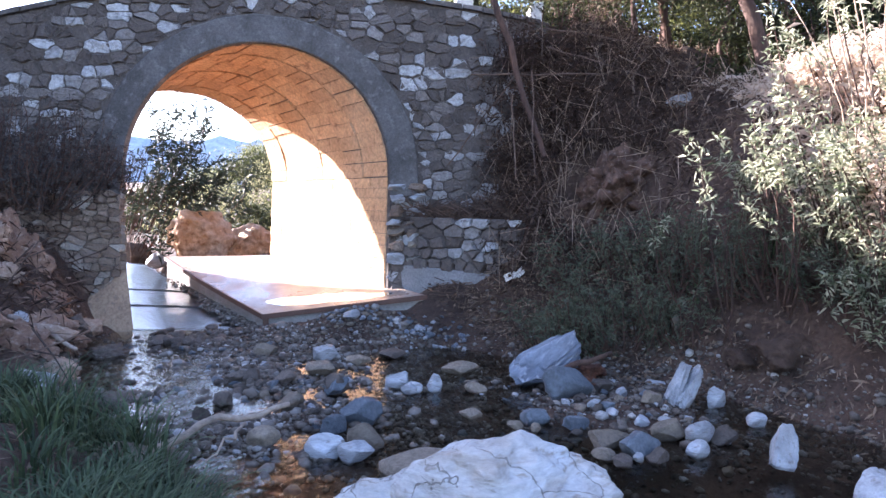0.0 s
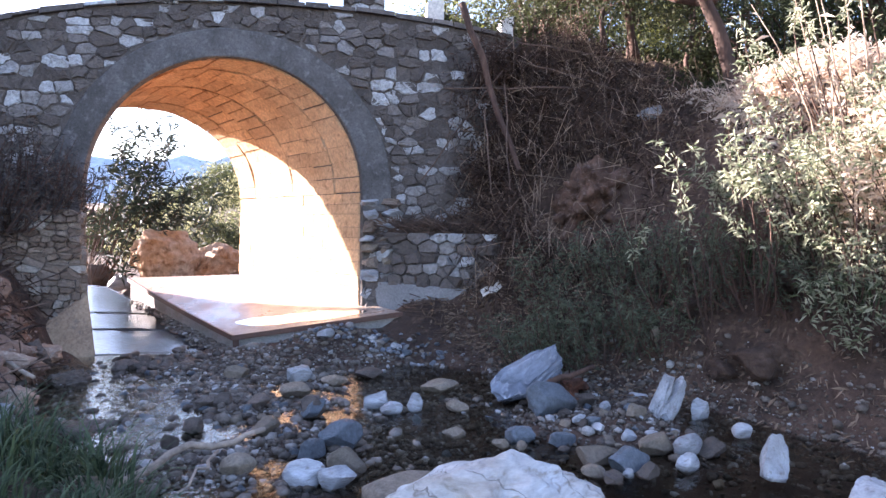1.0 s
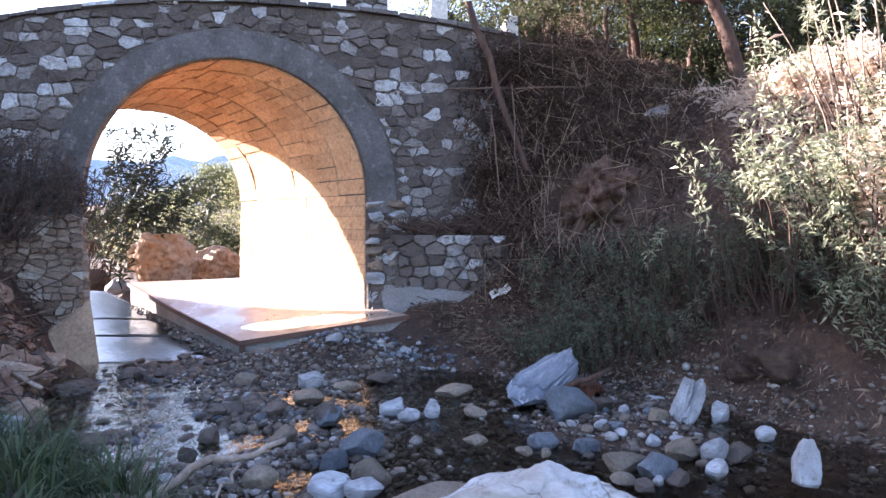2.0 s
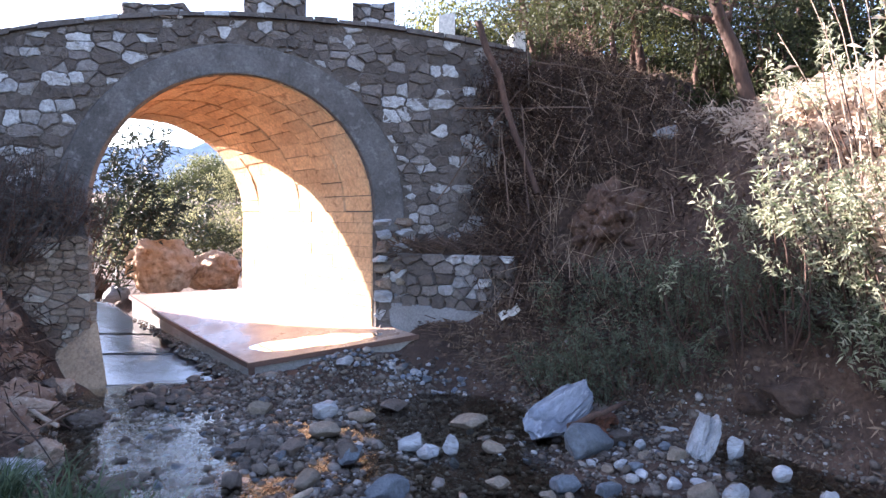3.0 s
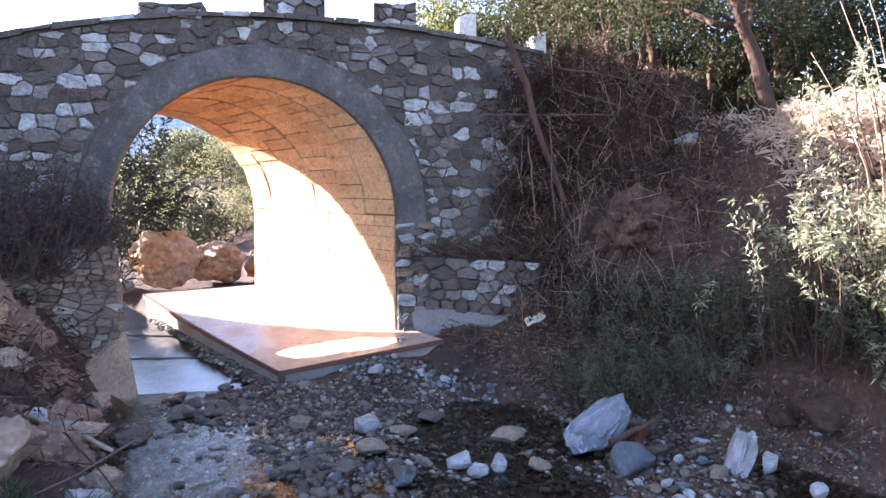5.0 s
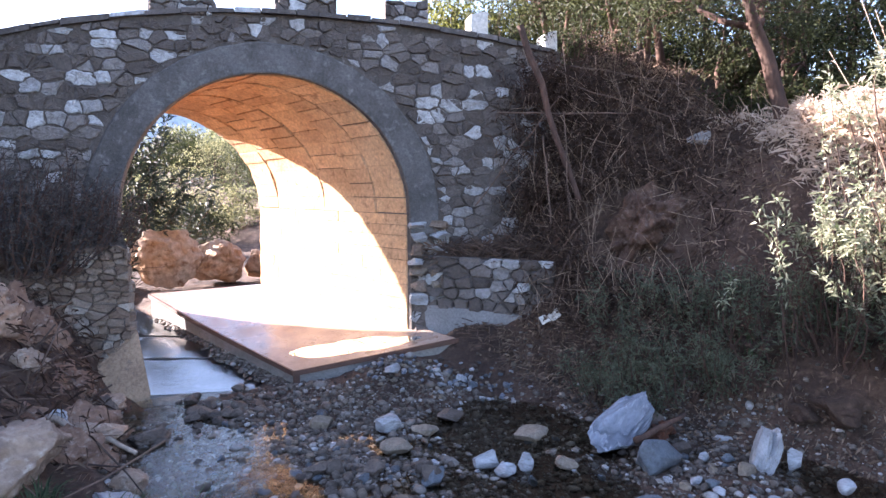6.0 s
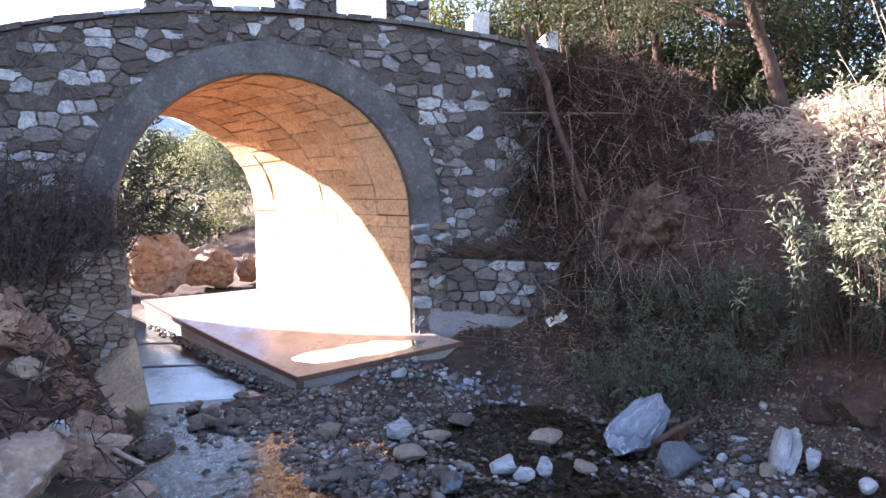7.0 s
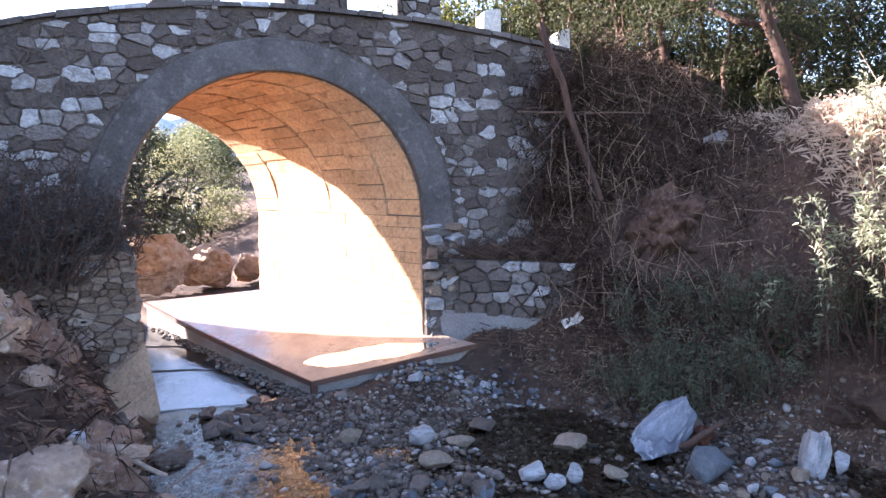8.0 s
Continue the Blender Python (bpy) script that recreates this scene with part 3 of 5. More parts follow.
    s.f = [tuple(range(64))] + [(64 * j + k, 64 * j + (k + 1) % 64, 64 * j + 64 + (k + 1) % 64, 64 * j + 64 + k) for j in range(4) for k in range(64)]
    part("puddle", s.mesh("puddle", M_PUDDLE), ap, "shining puddle of still water")
    return ap


PUDDLE = Vector((1.14, 0.97, 0.0))
build_apron()


# ---- bridge ----
def build_bridge():
    br = thing("stone_bridge", "rubble-stone road bridge with one round concrete arch", "bridge")
    # body: columns of masonry with the barrel left open
    s = Soup()
    ul, ur = ARCH_U - ARCH_R, ARCH_U + ARCH_R
    # left of -5.2 the body is the unseen, raised sun block
    us = sorted(set([-14.0, -9.0, -6.0, -5.6, -5.2] + list(np.linspace(-5, ul, 6)) + [ul + (ur - ul) * (0.5 - 0.5 * math.cos(math.pi * k / 28)) for k in range(29)] + list(np.linspace(ur, 3.7, 7))))

    def under(u):
        return SPRING + math.sqrt(max(0.0, ARCH_R ** 2 - (u - ARCH_U) ** 2))

    for a, b in zip(us[:-1], us[1:]):
        inner = a >= ul - 1e-6 and b <= ur + 1e-6
        za, zb = (under(a), under(b)) if inner else (-0.7, -0.7)
        ta, tb = top_z(a) - 0.02, top_z(b) - 0.02
        q = [on_face(a, za), on_face(b, zb), on_face(b, tb), on_face(a, ta)]
        q += [in_barrel(a, za, DEEP), in_barrel(b, zb, DEEP), on_face(b, tb) + BACK, on_face(a, ta) + BACK]
        s.add(q, [(0, 1, 2, 3), (7, 6, 5, 4), (3, 2, 6, 7), (1, 0, 4, 5)])
    for u, flip in ((ul, 0), (ur, 1)):
        q = [on_face(u, -0.7), on_face(u, SPRING), on_face(u, SPRING) + BACK, on_face(u, -0.7) + BACK]
        s.add(q, [(0, 1, 2, 3) if flip else (3, 2, 1, 0)])
    q = [on_face(us[-1], -0.7), on_face(us[-1], top_z(us[-1]) - 0.02)]
    s.add(q + [p + BACK for p in q], [(0, 1, 3, 2)])
    bm = bmesh.new()
    bm.from_mesh(s.mesh("core", M_MORTAR))
    bmesh.ops.remove_doubles(bm, verts=bm.verts, dist=0.0005)
    part("masonry_core", from_bm(bm, "core", M_MORTAR), br)
    # arch ring of smooth cement
    s = Soup()
    n = 56
    rows = [(math.cos(math.pi * k / n), math.sin(math.pi * k / n)) for k in range(n + 1)]
    pts = [(1.0, 0.0, 1.70 - SPRING)] + [(c, sn, 0.0) for c, sn in rows] + [(-1.0, 0.0, 1.2 - SPRING)]
    for i, (c, sn, dz) in enumerate(pts):
        w = RING + 0.02 * noise.noise((i * 0.35, 3.0, 1.0)) + 0.012 * noise.noise((i * 1.1, 9.0, 1.0))
        for g, out in [(0.0, 0.04), (0.0, -0.1), (w, -0.1), (w, 0.026), (w - 0.02, 0.04), (0.02, 0.048)]:
            g -= 0.012
            s.v.append(on_face(ARCH_U + c * (ARCH_R + g), SPRING + dz + sn * (ARCH_R + g), out))
    m = 6
    for i in range(len(pts) - 1):
        for j in range(m):
            s.f.append((i * m + j, i * m + (j + 1) % m, (i + 1) * m + (j + 1) % m, (i + 1) * m + j))
    s.f.append(tuple(range(m)))
    s.f.append(tuple(reversed(range((len(pts) - 1) * m, len(pts) * m))))
    part("arch_ring", s.mesh("ring", M_RING), br, "smooth grey cement arch ring")
    # vault lining: board-marked panels in bays, some ends dropped, with dark open joints
    rnd = random.Random(11)
    edges = [0.06, 0.62, 1.12, 1.75, 2.35, 2.95, DEEP]
    for bay in range(len(edges) - 1):
        base = 0.010 + (0.012 if bay % 2 else 0.0)
        m = 25 + bay % 2
        for k in range(m):
            w0, w1 = math.pi * k / m, math.pi * (k + 1) / m
            lift = base + rnd.uniform(0.0, 0.022)
            gap = rnd.choice((0.0006, 0.001, 0.003, 0.007))
            y0, y1 = edges[bay] + 0.004 + rnd.uniform(0, 0.012), edges[bay + 1] - 0.004
            s = Soup()
            for y in (y0, y1):
                for w in (w0 + gap, (w0 + w1) / 2, w1 - gap):
                    for r in (-0.05, lift + rnd.uniform(-0.004, 0.004)):
                        s.v.append(in_barrel(ARCH_U + math.cos(w) * (ARCH_R - r), SPRING + math.sin(w) * (ARCH_R - r), y))
            s.f = [(1, 3, 9, 7), (3, 5, 11, 9), (0, 2, 3, 1), (2, 4, 5, 3), (6, 7, 9, 8), (8, 9, 11, 10), (0, 1, 7, 6), (4, 10, 11, 5)]
            part("vault_panel", s.mesh("vault_panel", M_VAULT), br)
    # side walls inside the barrel: coursed limewashed blocks
    for sgn in (1, -1):
        u = ARCH_U + sgn * ARCH_R
        z = 0.05
        while z < SPRING - 0.02:
            h = min(rnd.uniform(0.13, 0.2), SPRING - 0.004 - z)
            y = 0.06
            while y < DEEP - 0.02:
                w = min(rnd.uniform(0.35, 0.8), DEEP - y)
                o = 0.012 + rnd.uniform(0.0, 0.014)
                s = Soup()
                q = [on_face(u + sgn * 0.05, zz) + AXIS * yy for yy, zz in ((y, z), (y + w, z), (y + w, z + h), (y, z + h))]
                g = 0.003
                q += [on_face(u - sgn * o, zz) + AXIS * yy for yy, zz in ((y + g, z + g), (y + w - g, z + g), (y + w - g, z + h - g), (y + g, z + h - g))]
                s.add(q, [(4, 5, 6, 7), (0, 1, 5, 4), (1, 2, 6, 5), (2, 3, 7, 6), (3, 0, 4, 7)] if sgn < 0 else [(7, 6, 5, 4), (4, 5, 1, 0), (5, 6, 2, 1), (6, 7, 3, 2), (7, 4, 0, 3)])
                part("wall_block", s.mesh("wall_block", M_VAULT), br)
                y += w
            z += h
    # rubble facing
    spandrel = part("spandrel_wall", mesh_of("backing", [on_face(-5.5, 4.3, -0.05), on_face(-5.4, 4.3, -0.05), on_face(-5.4, 4.35, -0.05)], [(0, 1, 2)], M_MORTAR), br, "rubble stone facing with recessed mortar joints")
    rest = Soup()
    rnd = random.Random(5)
    count = 0
    cells = rubble(-6.2, 3.68, -0.1, 4.75, 3, (0.26, 0.165))
    for poly in cells:
        n = len(poly)
        cu, cz = sum(p[0] for p in poly) / n, sum(p[1] for p in poly) / n
        poly = [(u, min(z, top_z(u) - 0.09)) for u, z in poly]
        if inside_ring(cu, cz, -0.02) or cz > top_z(cu) - 0.1:
            continue
        fixed = []
        for u, z in poly:
            for _ in range(12):
                if not inside_ring(u, z, 0.012):
                    break
                u, z = u + (cu - u) * 0.15, z + (cz - z) * 0.15
            fixed.append((u, z))
        poly = fixed
        if area(poly) < 0.006:
            continue
        v, f = stone_geo(poly, rnd, (0.0, 0.038), rnd.uniform(0.003, 0.014))
        v = [on_face(u, z, o) for u, z, o in v]
        if -3.4 < cu < 3.0 and cz > 0.3 and count < 300:
            part("stone", mesh_of("stone", v, f, M_STONE), spandrel)
            count += 1
        else:
            rest.add(v, f)
    tagged(part("stone_facing", rest.mesh("stone_facing", M_STONES), br, "rubble stones set in mortar"), kind="stuff")
    # coping of thin flat stones
    u = -6.0
    while u < 3.4:
        w = rnd.uniform(0.25, 0.6)
        za, zb = top_z(u), top_z(u + w)
        t = rnd.uniform(0.05, 0.08)
        s = Soup()
        o1 = rnd.uniform(0.05, 0.09)
        q = [on_face(u + 0.008, za - t, o1), on_face(u + w - 0.008, zb - t, o1 - 0.01), on_face(u + w - 0.008, zb + rnd.uniform(-0.01, 0.015), o1 - 0.02), on_face(u + 0.008, za + rnd.uniform(-0.01, 0.015), o1 - 0.02)]
        q += [p + N * 0.4 for p in q]
        s.add(q, [(0, 1, 2, 3), (7, 6, 5, 4), (3, 2, 6, 7), (1, 0, 4, 5), (0, 3, 7, 4), (2, 1, 5, 6)])
        part("coping_stone", s.mesh("coping_stone", rnd.choice((M_MORTAR, M_MORTAR, M_STONE))), br)
        u += w
    # parapet posts
    for u0, u1, h, white in ((-1.90, -1.12, 0.22, 0), (-0.34, 0.47, 0.55, 0), (1.13, 1.72, 0.36, 0), (2.34, 2.58, 0.33, 1), (3.44, 3.62, 0.28, 1)):
        zb = min(top_z(u0), top_z(u1)) - 0.02
        bm = bmesh.new()
        q = []
        for o in (0.0, -0.36):
            for u, z in ((u0, zb), (u1, zb), (u1, zb + h + 0.02), ((u0 + u1) / 2 + 0.06, zb + h - (0.05 if not white else -0.02)), (u0, zb + h - 0.03)):
                q.append(bm.verts.new(on_face(u, z, o)))
        for f in ((0, 1, 2, 3, 4), (9, 8, 7, 6, 5), (0, 4, 9, 5), (4, 3, 8, 9), (3, 2, 7, 8), (2, 1, 6, 7), (1, 0, 5, 6)):
            bm.faces.new([q[i] for i in f])
        post = part("parapet_post", from_bm(bm, "parapet_post", M_LINING if white else M_MORTAR), br, "white post" if white else "rubble stone post")
        if not white:
            for poly in rubble(u0, u1, zb, zb + h - 0.03, int(u0 * 100) + 900, (0.2, 0.15)):
                if area(poly) > 0.004:
                    v, f = stone_geo(poly, rnd, (0.02, 0.05))
                    part("stone", mesh_of("stone", [on_face(u, z, o) for u, z, o in v], f, M_STONE), post)
    # projecting foot of the left pier
    corner, left, back = Vector((-1.24, 1.98, 0)), Vector((-2.5, 2.2, 0)), Vector((-1.22, 3.2, 0))
    bm = prism([(corner.x, corner.y), (left.x, left.y), (-2.9, 3.6), (back.x, back.y)], -0.4, lambda x, y: 1.62 if y < 2.6 else 2.3, 0.02)
    foot = part("pier_foot", from_bm(bm, "pier_foot", M_MORTAR), br, "projecting rubble foot of the pier")
    for a, b, seed in ((left, corner, 71), (corner, back, 72)):
        d = (b - a).normalized()
        out = Vector((d.y, -d.x, 0))
        for poly in rubble(0.0, (b - a).length, 0.15, 1.64, seed, (0.17, 0.075)):
            if area(poly) > 0.003:
                v, f = stone_geo(poly, rnd, (0.01, 0.07), 0.002)
                part("stone", mesh_of("stone", [a + d * u + out * o + Vector((0, 0, z)) for u, z, o in v], f, M_PIER), foot)
    bm = bmesh.new()
    lo = [(-1.09, 1.60), (-1.12, 3.1), (-1.75, 3.1), (-1.72, 1.66)]
    hi = [(-1.18, 1.92), (-1.16, 3.1), (-1.75, 3.1), (-1.64, 1.94)]
    a = [bm.verts.new((x, y, -0.4)) for x, y in lo]
    b = [bm.verts.new((x, y, z)) for (x, y), z in zip(hi, (0.62, 0.66, 0.5, 0.22))]
    bm.faces.new(a), bm.faces.new(b)
    for i in range(4):
        bm.faces.new((a[i], a[(i + 1) % 4], b[(i + 1) % 4], b[i]))
    bmesh.ops.recalc_face_normals(bm, faces=bm.faces)
    bmesh.ops.bevel(bm, geom=bm.edges[:], offset=0.02, segments=2, affect="EDGES")
    part("pier_plinth", from_bm(bm, "pier_plinth", M_PLASTER), br, "sloping tan plastered plinth")
    return br


bridge = build_bridge()


# ---- splayed wing wall beside the apron ----
def build_wing():
    w = thing("wing_wall", "low splayed rubble wing wall on a pale cement plinth", "retaining wall")
    a, b = Vector((2.15, 1.06, 0)), Vector((3.2, -0.66, 0))
    d = (b - a).normalized()
    out = Vector((-d.y, d.x, 0)) * -1
    if out.x > 0:
        out = -out
    length = (b - a).length

    def at(u, z, o=0.0):
        p = a + d * u + out * o
        return Vector((p.x, p.y, z))

    def hull(z0, z1a, z1b, o, back=0.6):
        s = Soup()
        q = [at(-0.02, z0, o), at(length, z0, o), at(length, z1b, o - 0.015), at(-0.02, z1a, o - 0.015)]
        q += [p - out * back for p in q]
        s.add(q, [(0, 1, 2, 3), (7, 6, 5, 4), (3, 2, 6, 7), (1, 0, 4, 5), (0, 3, 7, 4), (2, 1, 5, 6)])
        bm = bmesh.new()
        vs = [bm.verts.new(p) for p in s.v]
        for f in s.f:
            bm.faces.new([vs[i] for i in f])
        bmesh.ops.recalc_face_normals(bm, faces=bm.faces)
        bmesh.ops.bevel(bm, geom=bm.edges[:], offset=0.012, segments=1, affect="EDGES")
        return bm

    part("plinth", from_bm(hull(-0.2, 0.73, 0.66, 0.07), "plinth", M_PLINTH), w, "pale grey cement plinth")
    core = part("wall_core", from_bm(hull(-0.2, 1.38, 1.36, 0.0), "wall_core", M_MORTAR), w)
    rnd = random.Random(8)
    for poly in rubble(0.0, length, 0.66, 1.40, 41, (0.24, 0.2)):
        if area(poly) > 0.008:
            v, f = stone_geo(poly, rnd, (0.03, 0.08))
            part("stone", mesh_of("stone", [at(u, z, o) for u, z, o in v], f, M_STONE), core)
    # pale corner stones up the right pier, in two uneven columns
    z = 0.72
    while z < 1.78:
        h = rnd.uniform(0.12, 0.2)
        u = ARCH_U + ARCH_R - 0.03 + rnd.uniform(-0.03, 0.03)
        for wd in (rnd.uniform(0.2, 0.3), rnd.uniform(0.24, 0.36)):
            q = part("quoin", banded_mesh("quoin", int(z * 1000 + wd * 700), (wd, 0.34, h), rnd.choice((M_TAN_ROCK, M_WHITE_ROCK, M_WHITE_ROCK, M_PIER)), 1.0, 0.07, 0.08), bridge, "rough squared corner stone")
            p = on_face(u + wd / 2, z + h / 2, -0.02)
            q.matrix_basis = pose(p.x, p.y, z + h / 2, rnd.uniform(-4, 4), rnd.uniform(-4, 4), -27 + rnd.uniform(-6, 6))
            u += wd + 0.012
        z += h + 0.012
    return w


build_wing()

# ---- rocks ----
def place_rock(name, label, mat, seed, x, y, size, z=None, turn=0.0, tilt=(0, 0), group="", sink=0.25, cuts=13, rough=0.05, detail=4, category="rock", depth=(0.5, 0.85)):
    me = rock_mesh(name, seed, size, mat, cuts, rough, detail, depth)
    ob = thing(name, label, category, me, group)
    zz = (ground_z(x, y) if z is None else z) - sink * size[2]
    ob.matrix_basis = pose(x, y, zz, tilt[0], tilt[1], turn)
    return ob


def place_banded(name, label, mat, seed, at, size, turn, tilt, layers=5.0, rough=0.07, taper=0.25, category="rock"):
    ob = thing(name, label, category, banded_mesh(name, seed, size, mat, layers, rough, taper))
    ob.matrix_basis = pose(*at, tilt[0], tilt[1], turn)
    return ob


place_rock("boulder", "large white marble boulder with dark cracks at the waterside", M_BOULDER, 29, 0.16, -4.42, (1.34, 1.0, 0.70), z=-0.40, turn=-34, tilt=(4, -5), sink=0.0, cuts=20, rough=0.075, detail=6, category="boulder", depth=(0.74, 0.96))
place_banded("rock", "broken marble ledge beside the white boulder", M_BOULDER, 27, (-0.33, -4.22, -0.10), (0.6, 0.55, 0.3), 15, (6, -8), 1.6, 0.09)
place_rock("rock", "flat tan rock beside the white boulder", M_TAN_ROCK, 22, 0.12, -3.75, (0.62, 0.42, 0.24), z=-0.26, turn=-20, sink=0.0)
place_banded("rock", "pale banded rock slab leaning at the foot of the bank", M_BAND, 23, (2.12, -2.52, 0.07), (0.82, 0.44, 0.30), -4, (30, -30), 5.0, 0.11)
split = thing("rock", "pale rock split lengthwise by a dark crack", "rock")
split.matrix_basis = pose(2.66, -3.64, 0.04, 30, -46, 12)
for y, seed in ((-0.052, 24), (0.056, 124)):
    part("half", banded_mesh("half", seed, (0.50 if y < 0 else 0.44, 0.135, 0.22), M_WHITE_ROCK, 1.4, 0.09), split).matrix_basis = pose(0, y, 0)
place_banded("rock", "broken white rock on the muddy bank", M_WHITE_ROCK, 25, (2.02, -5.42, -0.06), (0.40, 0.32, 0.3), -20, (10, -30), 1.5, 0.07)
place_banded("rock", "upright slim white rock on dark soil", M_WHITE_ROCK, 26, (2.06, -4.86, 0.05), (0.28, 0.16, 0.13), 30, (20, -62), 1.5, 0.08)
WHITE = [(0.97, -2.33, 0.18, 0.2), (0.78, -2.28, 0.23, 0.12), (-0.38, -3.29, 0.33, 0.18), (-0.23, -3.46, 0.3, 0.17), (2.41, -2.27, 0.22, 0.07), (0.76, -2.06, 0.28, 0.17),
         (0.8, -2.27, 0.22, 0.12), (0.49, -0.91, 0.32, 0.2), (1.15, 0.01, 0.3, 0.14), (2.92, -3.78, 0.21, 0.22), (2.79, -4.24, 0.28, 0.14), (1.8, -3.46, 0.13, 0.1),
         (2.38, -3.22, 0.12, 0.12), (2.96, -3.09, 0.2, 0.07), (1.87, -3.89, 0.13, 0.1), (1.39, -4.28, 0.1, 0.08), (2.04, -4.26, 0.25, 0.2), (1.82, -4.44, 0.2, 0.16)]
GREY = [(0.18, -2.04, 0.25, 0.22), (0.23, -1.84, 0.21, 0.17), (-0.76, -1.95, 0.18, 0.15), (-0.97, -2.25, 0.17, 0.14), (2.7, -2.5, 0.33, 0.2), (1.22, -1, 0.38, 0.12),
        (-0.38, -1.38, 0.25, 0.14), (-0.14, -1.62, 0.27, 0.17), (-0.51, -1.3, 0.24, 0.15), (2.19, -4.35, 0.2, 0.17), (1.5, -4.34, 0.17, 0.12), (2.34, -3, 0.2, 0.14),
        (1.23, -4.31, 0.16, 0.1), (1.76, -3.55, 0.11, 0.09)]
BLUE = [(1.87, -3.06, 0.5, 0.32), (0.08, -2.82, 0.4, 0.22), (-0.18, -2.91, 0.25, 0.16), (0.2, -2.03, 0.3, 0.2), (1.48, -4.22, 0.36, 0.2), (1.27, -3.39, 0.24, 0.14),
        (1.45, -3.63, 0.22, 0.15)]
TAN = [(-0.1, -3.27, 0.32, 0.21), (0.88, -3.06, 0.24, 0.1), (-0.7, -2.97, 0.28, 0.17), (-0.31, -2.28, 0.33, 0.16), (0.28, -1.34, 0.4, 0.16), (0.73, -1.18, 0.36, 0.15),
       (-1.55, -3.02, 0.43, 0.16), (1.3, -2.52, 0.26, 0.11), (1.54, -1.88, 0.5, 0.14), (0, -0.41, 0.34, 0.17), (1.88, -4.12, 0.28, 0.2), (1.41, -4.03, 0.3, 0.15),
       (1.04, -3.43, 0.14, 0.08), (1.15, -3.54, 0.13, 0.08), (1.21, -4.17, 0.18, 0.1), (2.23, -3.66, 0.2, 0.12), (3.45, -2.91, 0.1, 0.18)]
rnd = random.Random(77)
for rows, mat, label in ((WHITE, M_WHITE_ROCK, "angular white stone lying in the stream bed"), (GREY, M_GREY_ROCK, "grey water-worn stone in the stream bed"),
                         (BLUE, M_BLUE_ROCK, "rounded blue-grey stone in the shallow water"), (TAN, M_TAN_ROCK, "tan water-worn stone in the stream bed")):
    for x, y, w, h in rows:
        place_rock("stone", label, mat, rnd.randrange(1000), x, y, (w * (0.98 if x > 1 and y < -2.6 else 0.8), w * rnd.uniform(0.45, 0.7), h * 0.95), z=max(ground_z(x, y), -0.13), turn=rnd.uniform(-60, 20), tilt=(rnd.uniform(-8, 8), rnd.uniform(-8, 8)), group="stream stones", sink=0.15, cuts=rnd.choice((8, 12, 16)), rough=0.045)
rnd = random.Random(79)
PILE = ((M_TAN_ROCK, "tan stone in the pile at the foot of the bank"), (M_GREY_ROCK, "brown-grey stone in the pile at the foot of the bank"),
        (M_WHITE_ROCK, "pale broken stone in the pile at the foot of the bank"), (M_BLUE_ROCK, "blue-grey stone in the pile at the foot of the bank"))
for i in range(40):
    x, y = rnd.gauss(2.1, 0.4), rnd.gauss(-3.6, 0.36)
    w = rnd.uniform(0.05, 0.13)
    mat, label = PILE[rnd.choice((0, 0, 1, 1, 2, 3))]
    place_rock("stone", label, mat, rnd.randrange(1000), x, y, (w, w * rnd.uniform(0.6, 0.9), w * rnd.uniform(0.45, 0.7)), turn=rnd.uniform(0, 180), tilt=(rnd.uniform(-15, 15), rnd.uniform(-15, 15)), group="piled stones", sink=0.12, cuts=rnd.choice((10, 14)), rough=0.06, detail=3)
# left bank
for x, y, sx, sy, sz, seed, mat, label in (
        (-2.7, -0.75, 1.0, 0.8, 0.5, 31, M_BROWN_ROCK, "large tan boulder half sunk in the near bank"),
        (-2.02, -1.1, 0.42, 0.3, 0.22, 32, M_WHITE_ROCK, "pale rock on the near bank"),
        (-2.2, 0.2, 0.18, 0.16, 0.2, 33, M_WHITE_ROCK, "small white stone standing on the bank"),
        (-2.0, 0.0, 0.6, 0.45, 0.3, 34, M_BROWN_ROCK, "brown rock in the eroded bank"),
        (-1.85, -0.75, 0.34, 0.3, 0.28, 35, M_BROWN_ROCK, "brown stone at the water's edge"),
        (-2.6, 1.1, 0.6, 0.5, 0.45, 36, M_BROWN_ROCK, "tan rock in the eroded bank below the bridge"),
        (-2.7, 1.2, 0.7, 0.6, 0.5, 37, M_BROWN_ROCK, "brown rock in the eroded bank"),
        (-1.62, 1.25, 0.3, 0.3, 0.26, 61, M_BROWN_ROCK, "tan stone at the foot of the pier"),
        (-1.78, 0.45, 0.34, 0.26, 0.24, 62, M_BROWN_ROCK, "tan broken stone in the eroded bank"),
        (-2.05, -0.05, 0.26, 0.24, 0.2, 63, M_BROWN_ROCK, "tan broken stone in the eroded bank"),
        (-2.35, 0.75, 0.3, 0.3, 0.24, 64, M_BROWN_ROCK, "tan broken stone in the eroded bank"),
        (-1.75, 0.9, 0.36, 0.4, 0.3, 38, M_GREY_ROCK, "dark wet rock beside the pier"),
        (-1.45, 0.35, 0.4, 0.34, 0.22, 39, M_GREY_ROCK, "dark wet rock at the water's edge"),
        (-1.5, -1.5, 0.34, 0.3, 0.2, 40, M_GREY_ROCK, "dark rock at the water's edge")):
    place_rock("rock", label, mat, seed, x, y, (sx, sy, sz), turn=seed * 37 % 180, sink=0.3, cuts=12, rough=0.14, detail=5)
# dark wet stones in the channel mouth
rnd = random.Random(88)
